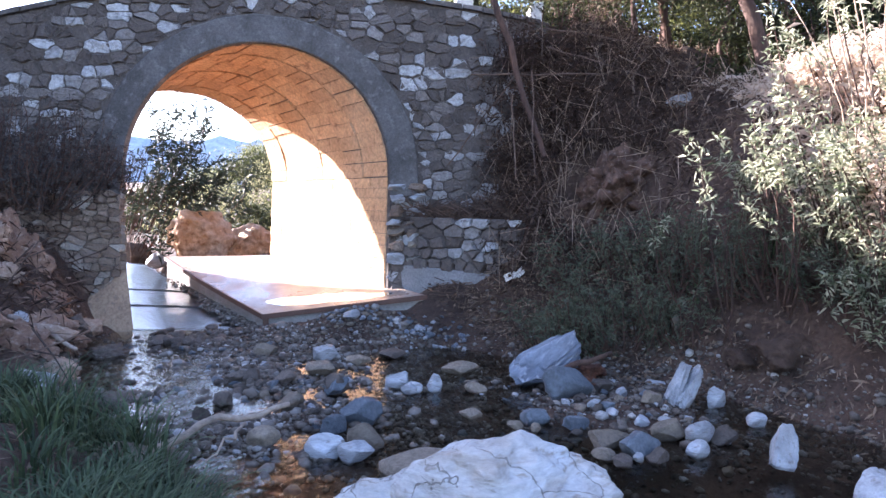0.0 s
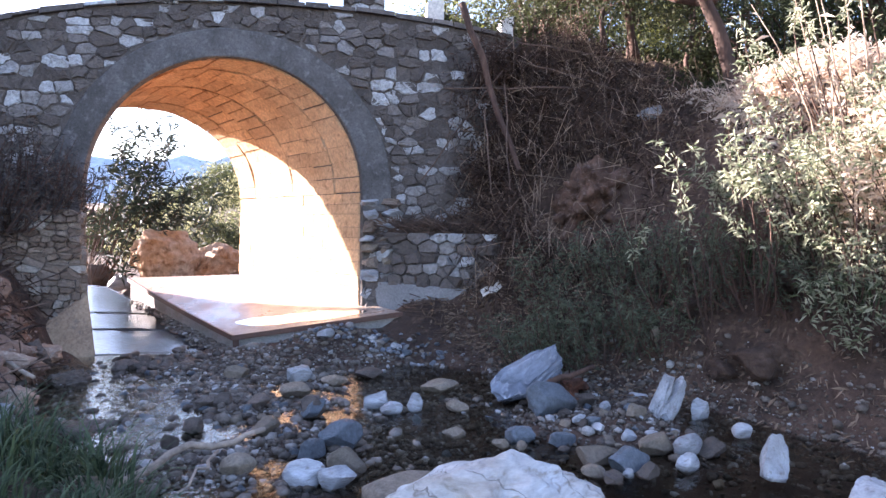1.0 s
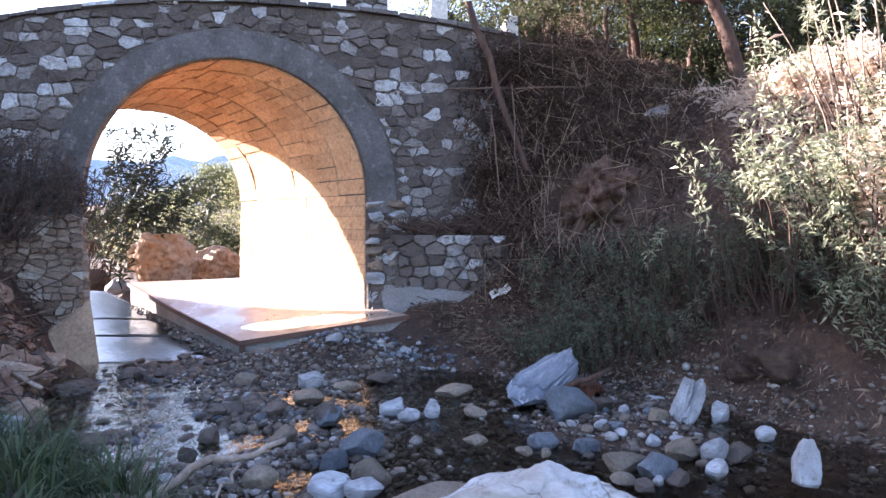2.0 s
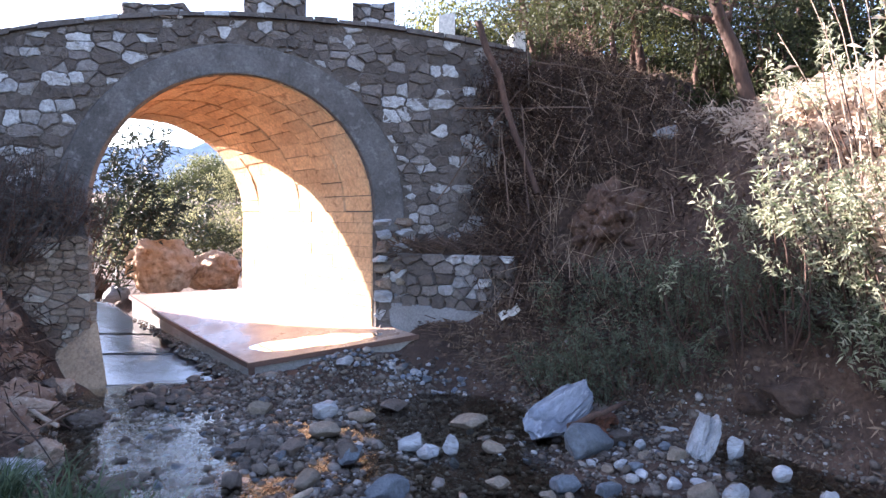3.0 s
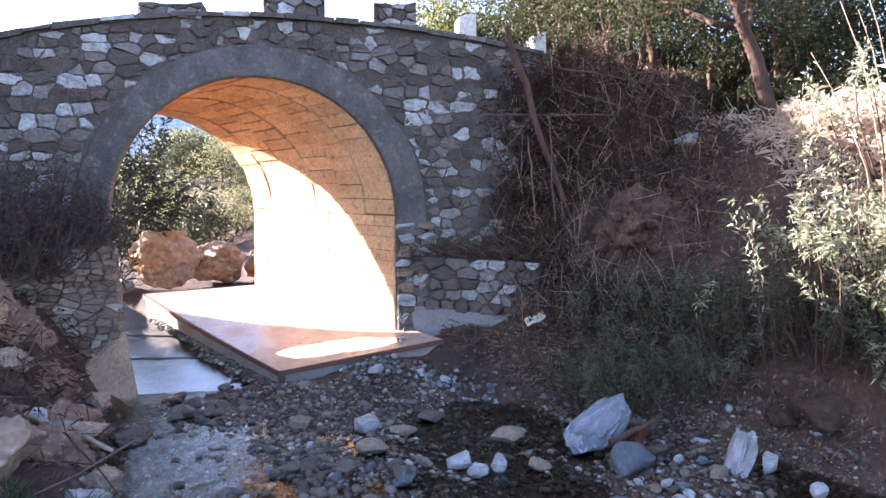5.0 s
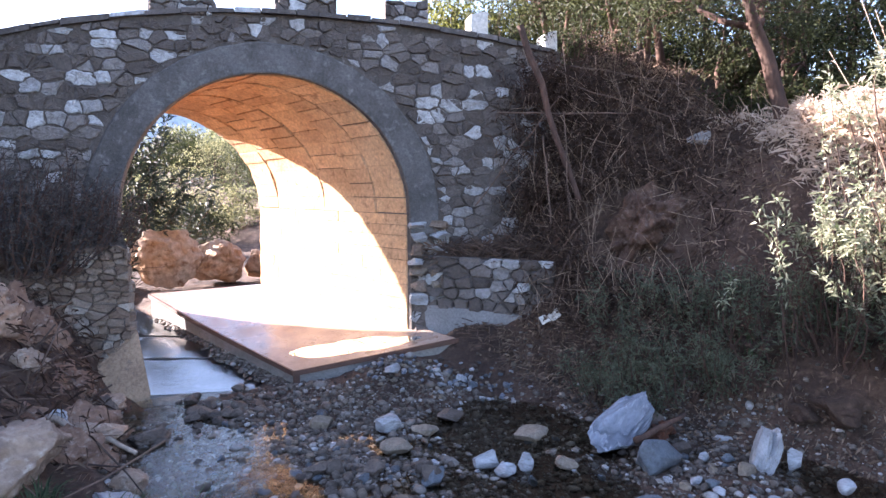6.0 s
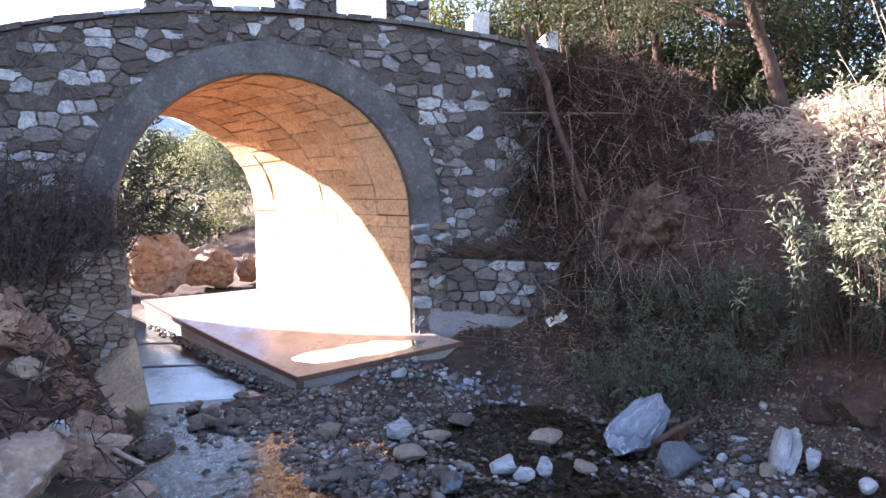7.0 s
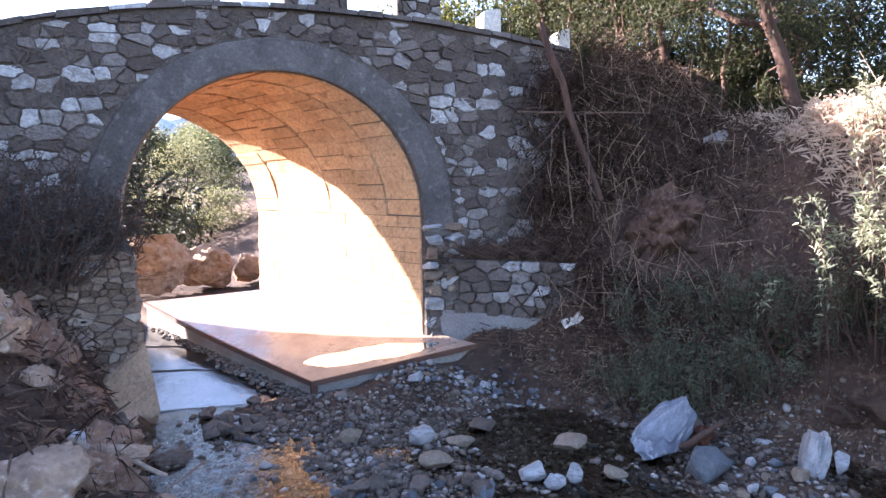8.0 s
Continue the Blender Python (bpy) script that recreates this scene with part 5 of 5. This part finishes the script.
for i, (x, y, h, s, n, lx) in enumerate(((-0.6, 8.9, 4.0, 0.8, 22, 1.4), (-0.3, 9.3, 3.3, 0.8, 20, 1.7), (-0.8, 9.2, 4.2, 0.7, 18, 1.1))):
    shrub("oleander", "dark oleander with long leaves beyond the boulders", x, y, h, s, n, 50, (0.26, 0.045), M_LEAF_OLEANDER, 640 + i, lean=(lx, -0.2), start=0.45, group="oleanders", single=True)


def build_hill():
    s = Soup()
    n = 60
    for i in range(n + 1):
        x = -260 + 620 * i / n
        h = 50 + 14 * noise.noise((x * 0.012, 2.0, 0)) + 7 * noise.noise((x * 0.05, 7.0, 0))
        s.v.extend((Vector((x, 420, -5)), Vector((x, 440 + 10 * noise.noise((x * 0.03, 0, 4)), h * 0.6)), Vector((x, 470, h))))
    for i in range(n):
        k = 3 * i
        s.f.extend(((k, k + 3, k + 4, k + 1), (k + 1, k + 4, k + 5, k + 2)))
    thing("backdrop", "distant mountain ridge with pale blue haze painted in", "mountain", s.mesh("hill", M_HILL, True), kind="structure")


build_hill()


# ---- dead reeds, branches, litter ----
def slope_point(rnd, x0, x1, y0, y1):
    x, y = rnd.uniform(x0, x1), rnd.uniform(y0, y1)
    return Vector((x, y, ground_z(x, y)))


CLAY = Vector((4.0, -1.35, 1.85))


def off_wall(q, gap):
    """Keeps a point on the near side of the bridge's face, while it is beside the bridge."""
    if U.dot(q) < 3.72:
        return before_face(q, gap)
    return q


def bank_point(rnd):
    """A place in the reed mass: hung over the wall's end, or lying on the bank beside it."""
    if rnd.random() < 0.26:
        u = rnd.triangular(2.6, 4.2, 3.7)
        z = rnd.uniform(1.35, 4.0)
        return on_face(u, z, rnd.uniform(0.06, 0.14 + 0.55 * smooth(2.5, 3.8, u)))
    x, y = rnd.triangular(2.9, 6.4, 3.8), rnd.triangular(-2.4, 0.7, -0.7)
    return Vector((x, y, ground_z(x, y))) + Vector((-0.5, -0.3, 0.6)) * rnd.random() ** 1.6 * (0.35 if y < -1.3 else 0.55)


def build_reeds():
    rnd = random.Random(700)
    s, lf = Soup(), Soup()
    for k in range(1500):
        p = bank_point(rnd)
        if p.z > 4.3 or p.z < 0.5 or (p - CLAY).length < 0.62:
            continue
        d = Vector((rnd.gauss(-0.1, 0.65), rnd.gauss(-0.2, 0.5), rnd.gauss(-0.25, 0.6))).normalized()
        length = rnd.uniform(0.12, 0.5) if k % 6 else rnd.uniform(0.6, 1.3)
        bend = rvec(rnd) * 0.035 * length
        pts = [off_wall(q, 0.08) for q in (p - d * length * 0.5, p + bend, p + d * length * 0.5)]
        r = rnd.uniform(0.0025, 0.005)
        s.tube(pts, [r, r * 0.9, r * 0.5], 4, False)
    pale = Soup()
    for k in range(800):
        p = bank_point(rnd) + Vector((-0.05, -0.06, 0.03))
        if p.z > 4.0 or p.z < 0.6 or (p - CLAY).length < 0.5:
            continue
        d = Vector((rnd.gauss(-0.1, 0.5), rnd.gauss(-0.2, 0.45), rnd.gauss(-0.6, 0.6))).normalized()
        length = rnd.uniform(0.15, 0.8)
        pts = [off_wall(q, 0.1) for q in (p - d * length * 0.5, p + rvec(rnd) * 0.02 * length, p + d * length * 0.5)]
        r = rnd.uniform(0.002, 0.0045)
        pale.tube(pts, [r, r, r * 0.6], 4, False)
    thing("reed_canes", "bleached straight reed canes fallen over the tangle", "dead reeds", pale.mesh("reed_canes", M_PALE_CANE), kind="stuff")
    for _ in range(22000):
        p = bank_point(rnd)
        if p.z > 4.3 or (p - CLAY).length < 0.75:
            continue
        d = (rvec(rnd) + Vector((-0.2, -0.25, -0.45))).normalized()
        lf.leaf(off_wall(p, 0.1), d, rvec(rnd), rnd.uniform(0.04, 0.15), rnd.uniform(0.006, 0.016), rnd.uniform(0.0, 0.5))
    for _ in range(420):
        p = Vector((rnd.uniform(-3.2, -1.2), 0, 0))
        p.y, p.z = (FACE_D - N.x * p.x) / N.y - rnd.uniform(0.1, 0.9), rnd.uniform(1.25, 2.2) - 0.2 * rnd.random()
        d = Vector((rnd.gauss(0.2, 0.7), rnd.gauss(-0.2, 0.4), rnd.gauss(-0.1, 0.6))).normalized()
        ln = rnd.uniform(0.15, 0.5)
        q = [p - d * ln, p + rvec(rnd) * 0.05, p + d * ln]
        s.tube([before_face(w, 0.08) for w in q], [0.006, 0.005, 0.002], 4, False)
    for _ in range(1100):
        y = rnd.uniform(-0.6, 2.1)
        x = interp(y, LEFT_TOE) - rnd.uniform(0.15, 1.6)
        p = Vector((x, y, ground_z(x, y) + rnd.random() ** 2 * 0.5))
        lf.leaf(p, (rvec(rnd) + Vector((0.3, -0.2, -0.3))).normalized(), rvec(rnd), rnd.uniform(0.05, 0.2), rnd.uniform(0.005, 0.014), 0.3)
    for _ in range(50):
        y = rnd.uniform(-1.2, 1.9)
        x = interp(y, LEFT_TOE) - rnd.uniform(0.0, 1.3)
        p = Vector((x, y, ground_z(x, y) + rnd.uniform(0.02, 0.25)))
        d = Vector((rnd.gauss(0.3, 0.6), rnd.gauss(-0.2, 0.6), rnd.gauss(-0.2, 0.4))).normalized()
        ln = rnd.uniform(0.12, 0.5)
        s.tube([p - d * ln, p + rvec(rnd) * 0.1 * ln, p + d * ln], [0.009, 0.007, 0.003], 5, False)
    thing("dead_reeds", "tangle of dry brown reed canes over the bank", "dead reeds", s.mesh("dead_reeds", M_CANE), kind="stuff")
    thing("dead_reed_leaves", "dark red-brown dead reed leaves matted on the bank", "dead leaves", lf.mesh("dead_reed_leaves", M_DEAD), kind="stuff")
    # longer single canes and boughs
    for i, (a, b, r, lab) in enumerate((
            ((2.86, -0.30, 4.35), (3.3, -0.95, 2.2), 0.042, "thick dead bough leaning down the bank"),
            ((2.75, -0.05, 3.3), (4.1, -1.1, 3.3), 0.010, "long pale dry cane lying across the tangle"),
            ((2.55, 0.15, 2.1), (3.3, -0.6, 3.5), 0.009, "dry cane leaning on the wall"),
            ((2.95, -0.65, 0.45), (3.35, -0.9, 1.75), 0.011, "pale cane standing against the wing wall"),
            ((3.05, -0.55, 3.0), (3.02, -0.75, 1.9), 0.010, "hanging pale dry cane"),
            ((3.25, -0.7, 3.3), (3.16, -0.95, 1.95), 0.008, "hanging pale dry cane"),
            ((3.4, -0.8, 3.6), (4.4, -1.6, 3.2), 0.007, "dry cane lying on the bank"),
            ((3.5, -0.6, 3.9), (4.7, -1.2, 3.75), 0.008, "dry cane lying on the bank"))):
        rn = random.Random(i)
        s = Soup()
        limb(s, rn, Vector(a), Vector(b), r * 1.1, r * 0.8, 0.03, 6, 7)
        thing("dead_bough" if r > 0.03 else "cane", lab, "branch", s.mesh("cane", M_BARK if r > 0.03 else M_CANE))


build_reeds()


def build_litter():
    rnd = random.Random(710)
    s = Soup()
    for _ in range(9000):
        y = rnd.uniform(-5.5, 0.6)
        x = interp(y, RIGHT_TOE) + rnd.uniform(-0.3, 3.8)
        p = Vector((x, y, ground_z(x, y) + rnd.uniform(0.0, 0.05)))
        if N.dot(p) > face_n(p.z) - 0.12:
            continue
        d = (rvec(rnd) * 0.8 + Vector((-0.5, 0, -0.5))).normalized()
        s.leaf(p, d, rvec(rnd), rnd.uniform(0.04, 0.12), rnd.uniform(0.008, 0.03), 0.1)
    for _ in range(2500):
        y = rnd.uniform(-5.0, 1.4)
        x = interp(y, LEFT_TOE) - rnd.uniform(0.0, 1.6)
        p = Vector((x, y, ground_z(x, y) + 0.01))
        s.leaf(p, (rvec(rnd) + Vector((0.3, 0, 0))).normalized(), rvec(rnd), rnd.uniform(0.04, 0.14), rnd.uniform(0.006, 0.02), 0.1)
    for _ in range(5000):
        x, y = rnd.uniform(3.6, 9.0), rnd.uniform(-3.0, 1.5)
        p = Vector((x, y, ground_z(x, y) + rnd.uniform(0.0, 0.08)))
        if N.dot(p) > face_n(p.z) - 0.12 and U.dot(p) < 3.9:
            continue
        s.leaf(p, (rvec(rnd) + Vector((0, 0, 0.25))).normalized(), rvec(rnd), rnd.uniform(0.06, 0.2), rnd.uniform(0.01, 0.035), 0.1)
    for _ in range(1300):
        y = rnd.uniform(-2.2, 0.0)
        x = interp(y, RIGHT_TOE) + rnd.triangular(-0.35, 1.0, 0.1)
        p = Vector((x, y, ground_z(x, y) + rnd.uniform(0.0, 0.04)))
        if N.dot(p) > face_n(p.z) - 0.2:
            continue
        s.leaf(p, (rvec(rnd) * 0.7 + Vector((0.2, -0.3, 0.2))).normalized(), rvec(rnd), rnd.uniform(0.05, 0.15), rnd.uniform(0.015, 0.04), 0.12)
    thing("leaf_litter", "dry brown leaf litter and twigs on the banks", "leaf litter", s.mesh("leaf_litter", M_LITTER), kind="stuff")
    # dead reed pile on the ledge over the wing wall
    s = Soup()
    for _ in range(260):
        t = rnd.random()
        p = Vector((2.45, 1.0, 1.33)).lerp(Vector((3.35, -0.35, 1.4)), t) + Vector((0.25, 0.12, 0)) * rnd.uniform(-0.6, 1.2) + Vector((0, 0, rnd.uniform(0, 0.22)))
        d = (U * rnd.uniform(-1, 1) + rvec(rnd) * 0.5).normalized()
        ln = rnd.uniform(0.1, 0.4)
        q = [p - d * ln, p + rvec(rnd) * 0.02, p + d * ln]
        q = [before_face(w, 0.09) for w in q]
        s.tube(q, [0.007, 0.006, 0.004], 4, False)
    for _ in range(800):
        p = slope_point(rnd, 2.4, 3.6, -2.4, 0.4) + Vector((0, 0, 0.01))
        d = Vector((rnd.gauss(0, 1), rnd.gauss(0, 1), rnd.gauss(0, 0.12))).normalized()
        ln = rnd.uniform(0.05, 0.22)
        s.tube([p - d * ln, p + d * ln], [0.006, 0.004], 4, False)
    pale = Soup()
    for _ in range(170):
        p = slope_point(rnd, 2.6, 3.7, -2.3, -0.2) + Vector((0, 0, 0.015))
        d = Vector((rnd.gauss(0, 1), rnd.gauss(0, 1), rnd.gauss(0, 0.2))).normalized()
        ln = rnd.uniform(0.04, 0.16)
        pale.tube([p - d * ln, p + d * ln], [0.006, 0.004], 4, False)
    thing("pale_twigs", "bleached broken twigs scattered at the bank foot", "twigs", pale.mesh("pale_twigs", M_PALE_CANE), kind="stuff")
    thing("reed_debris", "broken dry canes on the ledge and bank foot", "debris", s.mesh("reed_debris", M_CANE), kind="stuff")


build_litter()


def build_tall_canes():
    """Tall bleached grass canes that stand in the sun at the edge of the bank."""
    for i, (x, y, h, dx, dy) in enumerate(((4.45, -4.05, 2.6, -0.5, 0.35), (4.55, -4.15, 2.9, -0.15, 0.5), (4.7, -4.0, 2.4, 0.2, 0.5), (4.85, -4.2, 2.7, -0.35, 0.2), (4.6, -3.9, 2.0, -0.3, 0.6), (5.0, -4.0, 2.2, 0.1, 0.3))):
        rn = random.Random(840 + i)
        z = ground_z(x, y) - 0.05
        root = thing("tall_cane", "tall bleached grass cane standing in the sun", "grass", None, "tall canes")
        root.location = (x, y, z)
        st, lf = Soup(), Soup()
        pts = [Vector((dx * t * t, dy * t * t, h * t)) + rvec(rn) * 0.015 for t in (0, 0.2, 0.4, 0.6, 0.8, 1.0)]
        st.tube(pts, [0.011, 0.010, 0.009, 0.007, 0.005, 0.003], 6)
        for k in range(9):
            t = rn.uniform(0.15, 0.98)
            j = min(4, int(t * 5))
            p = pts[j].lerp(pts[j + 1], t * 5 - j)
            lf.leaf(p, (rvec(rn) * 0.8 + Vector((0, 0, 0.7))).normalized(), rvec(rn), rn.uniform(0.08, 0.2), rn.uniform(0.005, 0.009), 0.4)
        part("stalk", st.mesh("stalk", M_PALE_CANE, True), root)
        part("foliage", lf.mesh("foliage", M_BRUSH), root)


build_tall_canes()


def grass_tuft(x, y, n, length, mat, seed, label, spread=0.14):
    rnd = random.Random(seed)
    s = Soup()
    for _ in range(n):
        a, r = rnd.uniform(0, 6.283), spread * math.sqrt(rnd.random())
        p = Vector((math.cos(a) * r, math.sin(a) * r, 0))
        out = Vector((math.cos(a), math.sin(a), 0)) * rnd.uniform(0.2, 0.8) + rvec(rnd) * 0.25
        ln, w = length * rnd.uniform(0.5, 1.1), rnd.uniform(0.006, 0.011)
        side = out.cross(UP).normalized() * w
        prev = None
        for k in range(5):
            t = k / 4
            c = p + Vector((out.x, out.y, 0)) * ln * t * t * 0.9 + UP * ln * (t - 0.55 * t * t)
            ww = side * (1 - t * 0.95)
            s.v.extend((c - ww, c + ww))
            m = len(s.v)
            if k:
                s.f.append((m - 4, m - 3, m - 1, m - 2))
    g = thing("grass_tuft", label, "grass", s.mesh("grass_tuft", mat), "grass tufts")
    g.location = (x, y, ground_z(x, y) - 0.02)
    return g


rnd = random.Random(720)
for i in range(22):
    y = rnd.uniform(-4.4, -1.2)
    x = interp(y, LEFT_TOE) - rnd.uniform(0.0, 0.95)
    grass_tuft(x, y, 70, rnd.uniform(0.3, 0.5), M_GRASS, 730 + i, "long green grass tuft on the near bank")
for i in range(18):
    y = rnd.uniform(-4.4, -2.6)
    x = interp(y, LEFT_TOE) - rnd.uniform(0.0, 0.75)
    grass_tuft(x, y, 90, rnd.uniform(0.35, 0.55), M_GRASS, 760 + i, "long green grass tuft on the near bank", 0.2)
for i in range(11):
    grass_tuft(rnd.uniform(-1.95, -1.35), rnd.uniform(-3.4, -1.9), 34, rnd.uniform(0.6, 0.9), M_GRASS, 800 + i, "tall arching green grass tuft on the near bank", 0.16)
for i in range(7):
    y = rnd.uniform(-4.8, -2.6)
    x = interp(y, RIGHT_TOE) + rnd.uniform(0.6, 1.3)
    grass_tuft(x, y, 40, rnd.uniform(0.35, 0.6), M_GRASS, 780 + i, "long grass tuft on the far bank")


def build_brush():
    """Dry stalks and leaves, coloured as sunlit, in a thick mat over the sunny upper bank."""
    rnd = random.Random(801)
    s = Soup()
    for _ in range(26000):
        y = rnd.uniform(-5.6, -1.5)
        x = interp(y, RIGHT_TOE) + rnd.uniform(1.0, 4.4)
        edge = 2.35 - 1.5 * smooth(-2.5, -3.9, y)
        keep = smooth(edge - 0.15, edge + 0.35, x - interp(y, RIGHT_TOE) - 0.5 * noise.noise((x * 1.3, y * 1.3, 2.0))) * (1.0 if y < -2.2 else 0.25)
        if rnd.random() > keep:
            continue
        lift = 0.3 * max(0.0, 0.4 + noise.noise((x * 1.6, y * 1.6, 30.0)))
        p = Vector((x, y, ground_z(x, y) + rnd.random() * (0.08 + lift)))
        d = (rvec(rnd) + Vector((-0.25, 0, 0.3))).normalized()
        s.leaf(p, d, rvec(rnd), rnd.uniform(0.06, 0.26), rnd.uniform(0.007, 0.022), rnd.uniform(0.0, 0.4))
    thing("dry_brush", "dry brush matted over the sunny bank, coloured as sunlit", "dry brush", s.mesh("dry_brush", M_BRUSH), kind="stuff")


build_brush()


def build_log():
    s = Soup()
    limb(s, random.Random(3), Vector((-1.45, -2.98, -0.02)), Vector((-0.45, -2.72, 0.06)), 0.03, 0.018, 0.12, 8, 8)
    limb(s, random.Random(4), Vector((-0.8, -2.9, 0.03)), Vector((-1.15, -3.5, 0.06)), 0.012, 0.006, 0.1, 5, 6)
    thing("driftwood", "bent pale driftwood branch lying over the stones", "branch", s.mesh("driftwood", M_PALE_BARK, True))
    for i, (a, b, r) in enumerate((((-2.35, 1.25, 0.5), (-1.8, 1.75, 0.55), 0.02), ((-2.1, 1.3, 0.55), (-2.25, 1.75, 0.75), 0.013), ((-2.3, 0.2, 0.35), (-1.75, -0.5, 0.12), 0.03))):
        s = Soup()
        limb(s, random.Random(i + 9), Vector(a), Vector(b), r, r * 0.6, 0.1, 6, 7)
        thing("driftwood", "dry broken branch lodged in the near bank", "branch", s.mesh("driftwood", M_PALE_BARK, True))


build_log()
s = Soup()
limb(s, random.Random(31), Vector((1.95, -2.78, 0.04)), Vector((2.55, -2.92, 0.2)), 0.035, 0.02, 0.08, 7, 7)
thing("rotten_branch", "dark rotten branch leaning on the banded rock", "branch", s.mesh("rotten_branch", M_BARK, True))
for i, (x, y, w) in enumerate(((2.45, -2.72, 0.36), (2.66, -2.66, 0.28), (2.3, -2.9, 0.22))):
    place_rock("rotten_wood", "rusty brown rotten wood among the stones", M_RUST, 160 + i, x, y, (w, w * 0.6, w * 0.5), turn=40 * i, sink=0.1, cuts=7, rough=0.3, detail=4, category="wood")
place_rock("stone", "white stone lodged high on the bank", M_WHITE_ROCK, 90, 5.1, -1.5, (0.34, 0.26, 0.24), z=2.9, sink=0.0)
clay = place_rock("clay_outcrop", "red clay outcrop eroded out of the bank", M_CLAY, 91, 4.2, -1.35, (1.05, 1.0, 1.25), z=1.2, turn=-30, sink=0.0, cuts=12, rough=0.30, detail=6, category="outcrop")
rnd = random.Random(93)
for x, y, z, w in ((-0.36, -0.22, 0.75, 0.2), (-0.28, -0.36, 0.45, 0.26), (-0.05, -0.46, 0.7, 0.18), (0.1, -0.42, 0.35, 0.22), (-0.42, -0.05, 0.35, 0.2), (-0.2, -0.38, 0.95, 0.15)):
    w *= 0.8
    q = part("embedded_stone", rock_mesh("embedded_stone", rnd.randrange(900), (w, w, w * 0.8), M_CLAY, 9, 0.14, 3), clay, "brown stone held in the clay")
    q.matrix_basis = pose(x, y, z, rnd.uniform(-30, 30), rnd.uniform(-30, 30), rnd.uniform(0, 360))

for i, (x, y, z, sx, sy, sz) in enumerate(((-1.85, 2.5, 1.5, 0.9, 0.8, 0.35), (-2.6, 2.5, 1.3, 1.3, 1.1, 0.6), (-3.3, 2.8, 1.2, 1.4, 1.2, 0.8))):
    place_rock("earth_mound", "dark earth and debris heaped against the bridge", M_EARTH, 140 + i, x, y, (sx, sy, sz), z=z, turn=20, sink=0.0, cuts=6, rough=0.2, detail=4, category="earth")

for i, (x, y, z, sx, sy, sz) in enumerate(((-2.3, 1.4, -0.1, 0.75, 0.6, 1.5), (-2.35, 1.75, 0.0, 0.85, 0.7, 1.15), (-2.95, 1.35, 0.1, 1.1, 0.9, 1.15), (-2.15, 1.0, -0.15, 0.9, 0.8, 0.75), (-2.05, 0.3, -0.15, 0.8, 0.7, 0.55), (-2.75, 0.5, 0.05, 1.0, 0.9, 0.65), (-2.3, -0.35, -0.1, 0.8, 0.7, 0.5))):
    place_rock("earth_bank", "eroded red-brown earth beside the pier", M_RED, 150 + i, x, y, (sx, sy, sz), z=z, turn=35 * i, sink=0.0, cuts=7, rough=0.22, detail=5, category="earth")


for i, (x, y, sx, sy, sz) in enumerate(((3.75, -3.12, 0.50, 0.38, 0.26), (3.62, -3.89, 0.62, 0.46, 0.30), (4.07, -3.93, 0.45, 0.34, 0.24), (3.48, -3.61, 0.36, 0.27, 0.20), (3.68, -3.93, 0.42, 0.32, 0.22))):
    place_rock("earth_clod", "dark clod of earth slumped from the bank", M_EARTH, 170 + i, x, y, (sx, sy, sz), turn=-30 + 25 * i, sink=0.35, cuts=9, rough=0.16, detail=4, category="earth", group="earth clods")


def build_scrap():
    s = Soup()
    for i in range(4):
        for j in range(3):
            s.v.append(Vector((i * 0.055 - 0.08, j * 0.04 - 0.04, 0.015 * ((i + j) % 2) + 0.02 * (i == 3))))
    s.f = [(j + 3 * i, j + 3 * i + 3, j + 3 * i + 4, j + 3 * i + 1) for i in range(3) for j in range(2)]
    n = len(s.v)
    s.v.extend([v - Vector((0, 0, 0.004)) for v in s.v])
    s.f.extend([tuple(reversed([a + n for a in f])) for f in s.f[:6]])
    ob = thing("scrap", "crumpled white scrap lying on the mud", "litter", s.mesh("scrap", M_LINING))
    ob.matrix_basis = pose(3.05, -0.74, ground_z(3.05, -0.74) + 0.05, 35, -20, -30) @ Matrix.Diagonal((1.6, 1.6, 1.6, 1))


build_scrap()
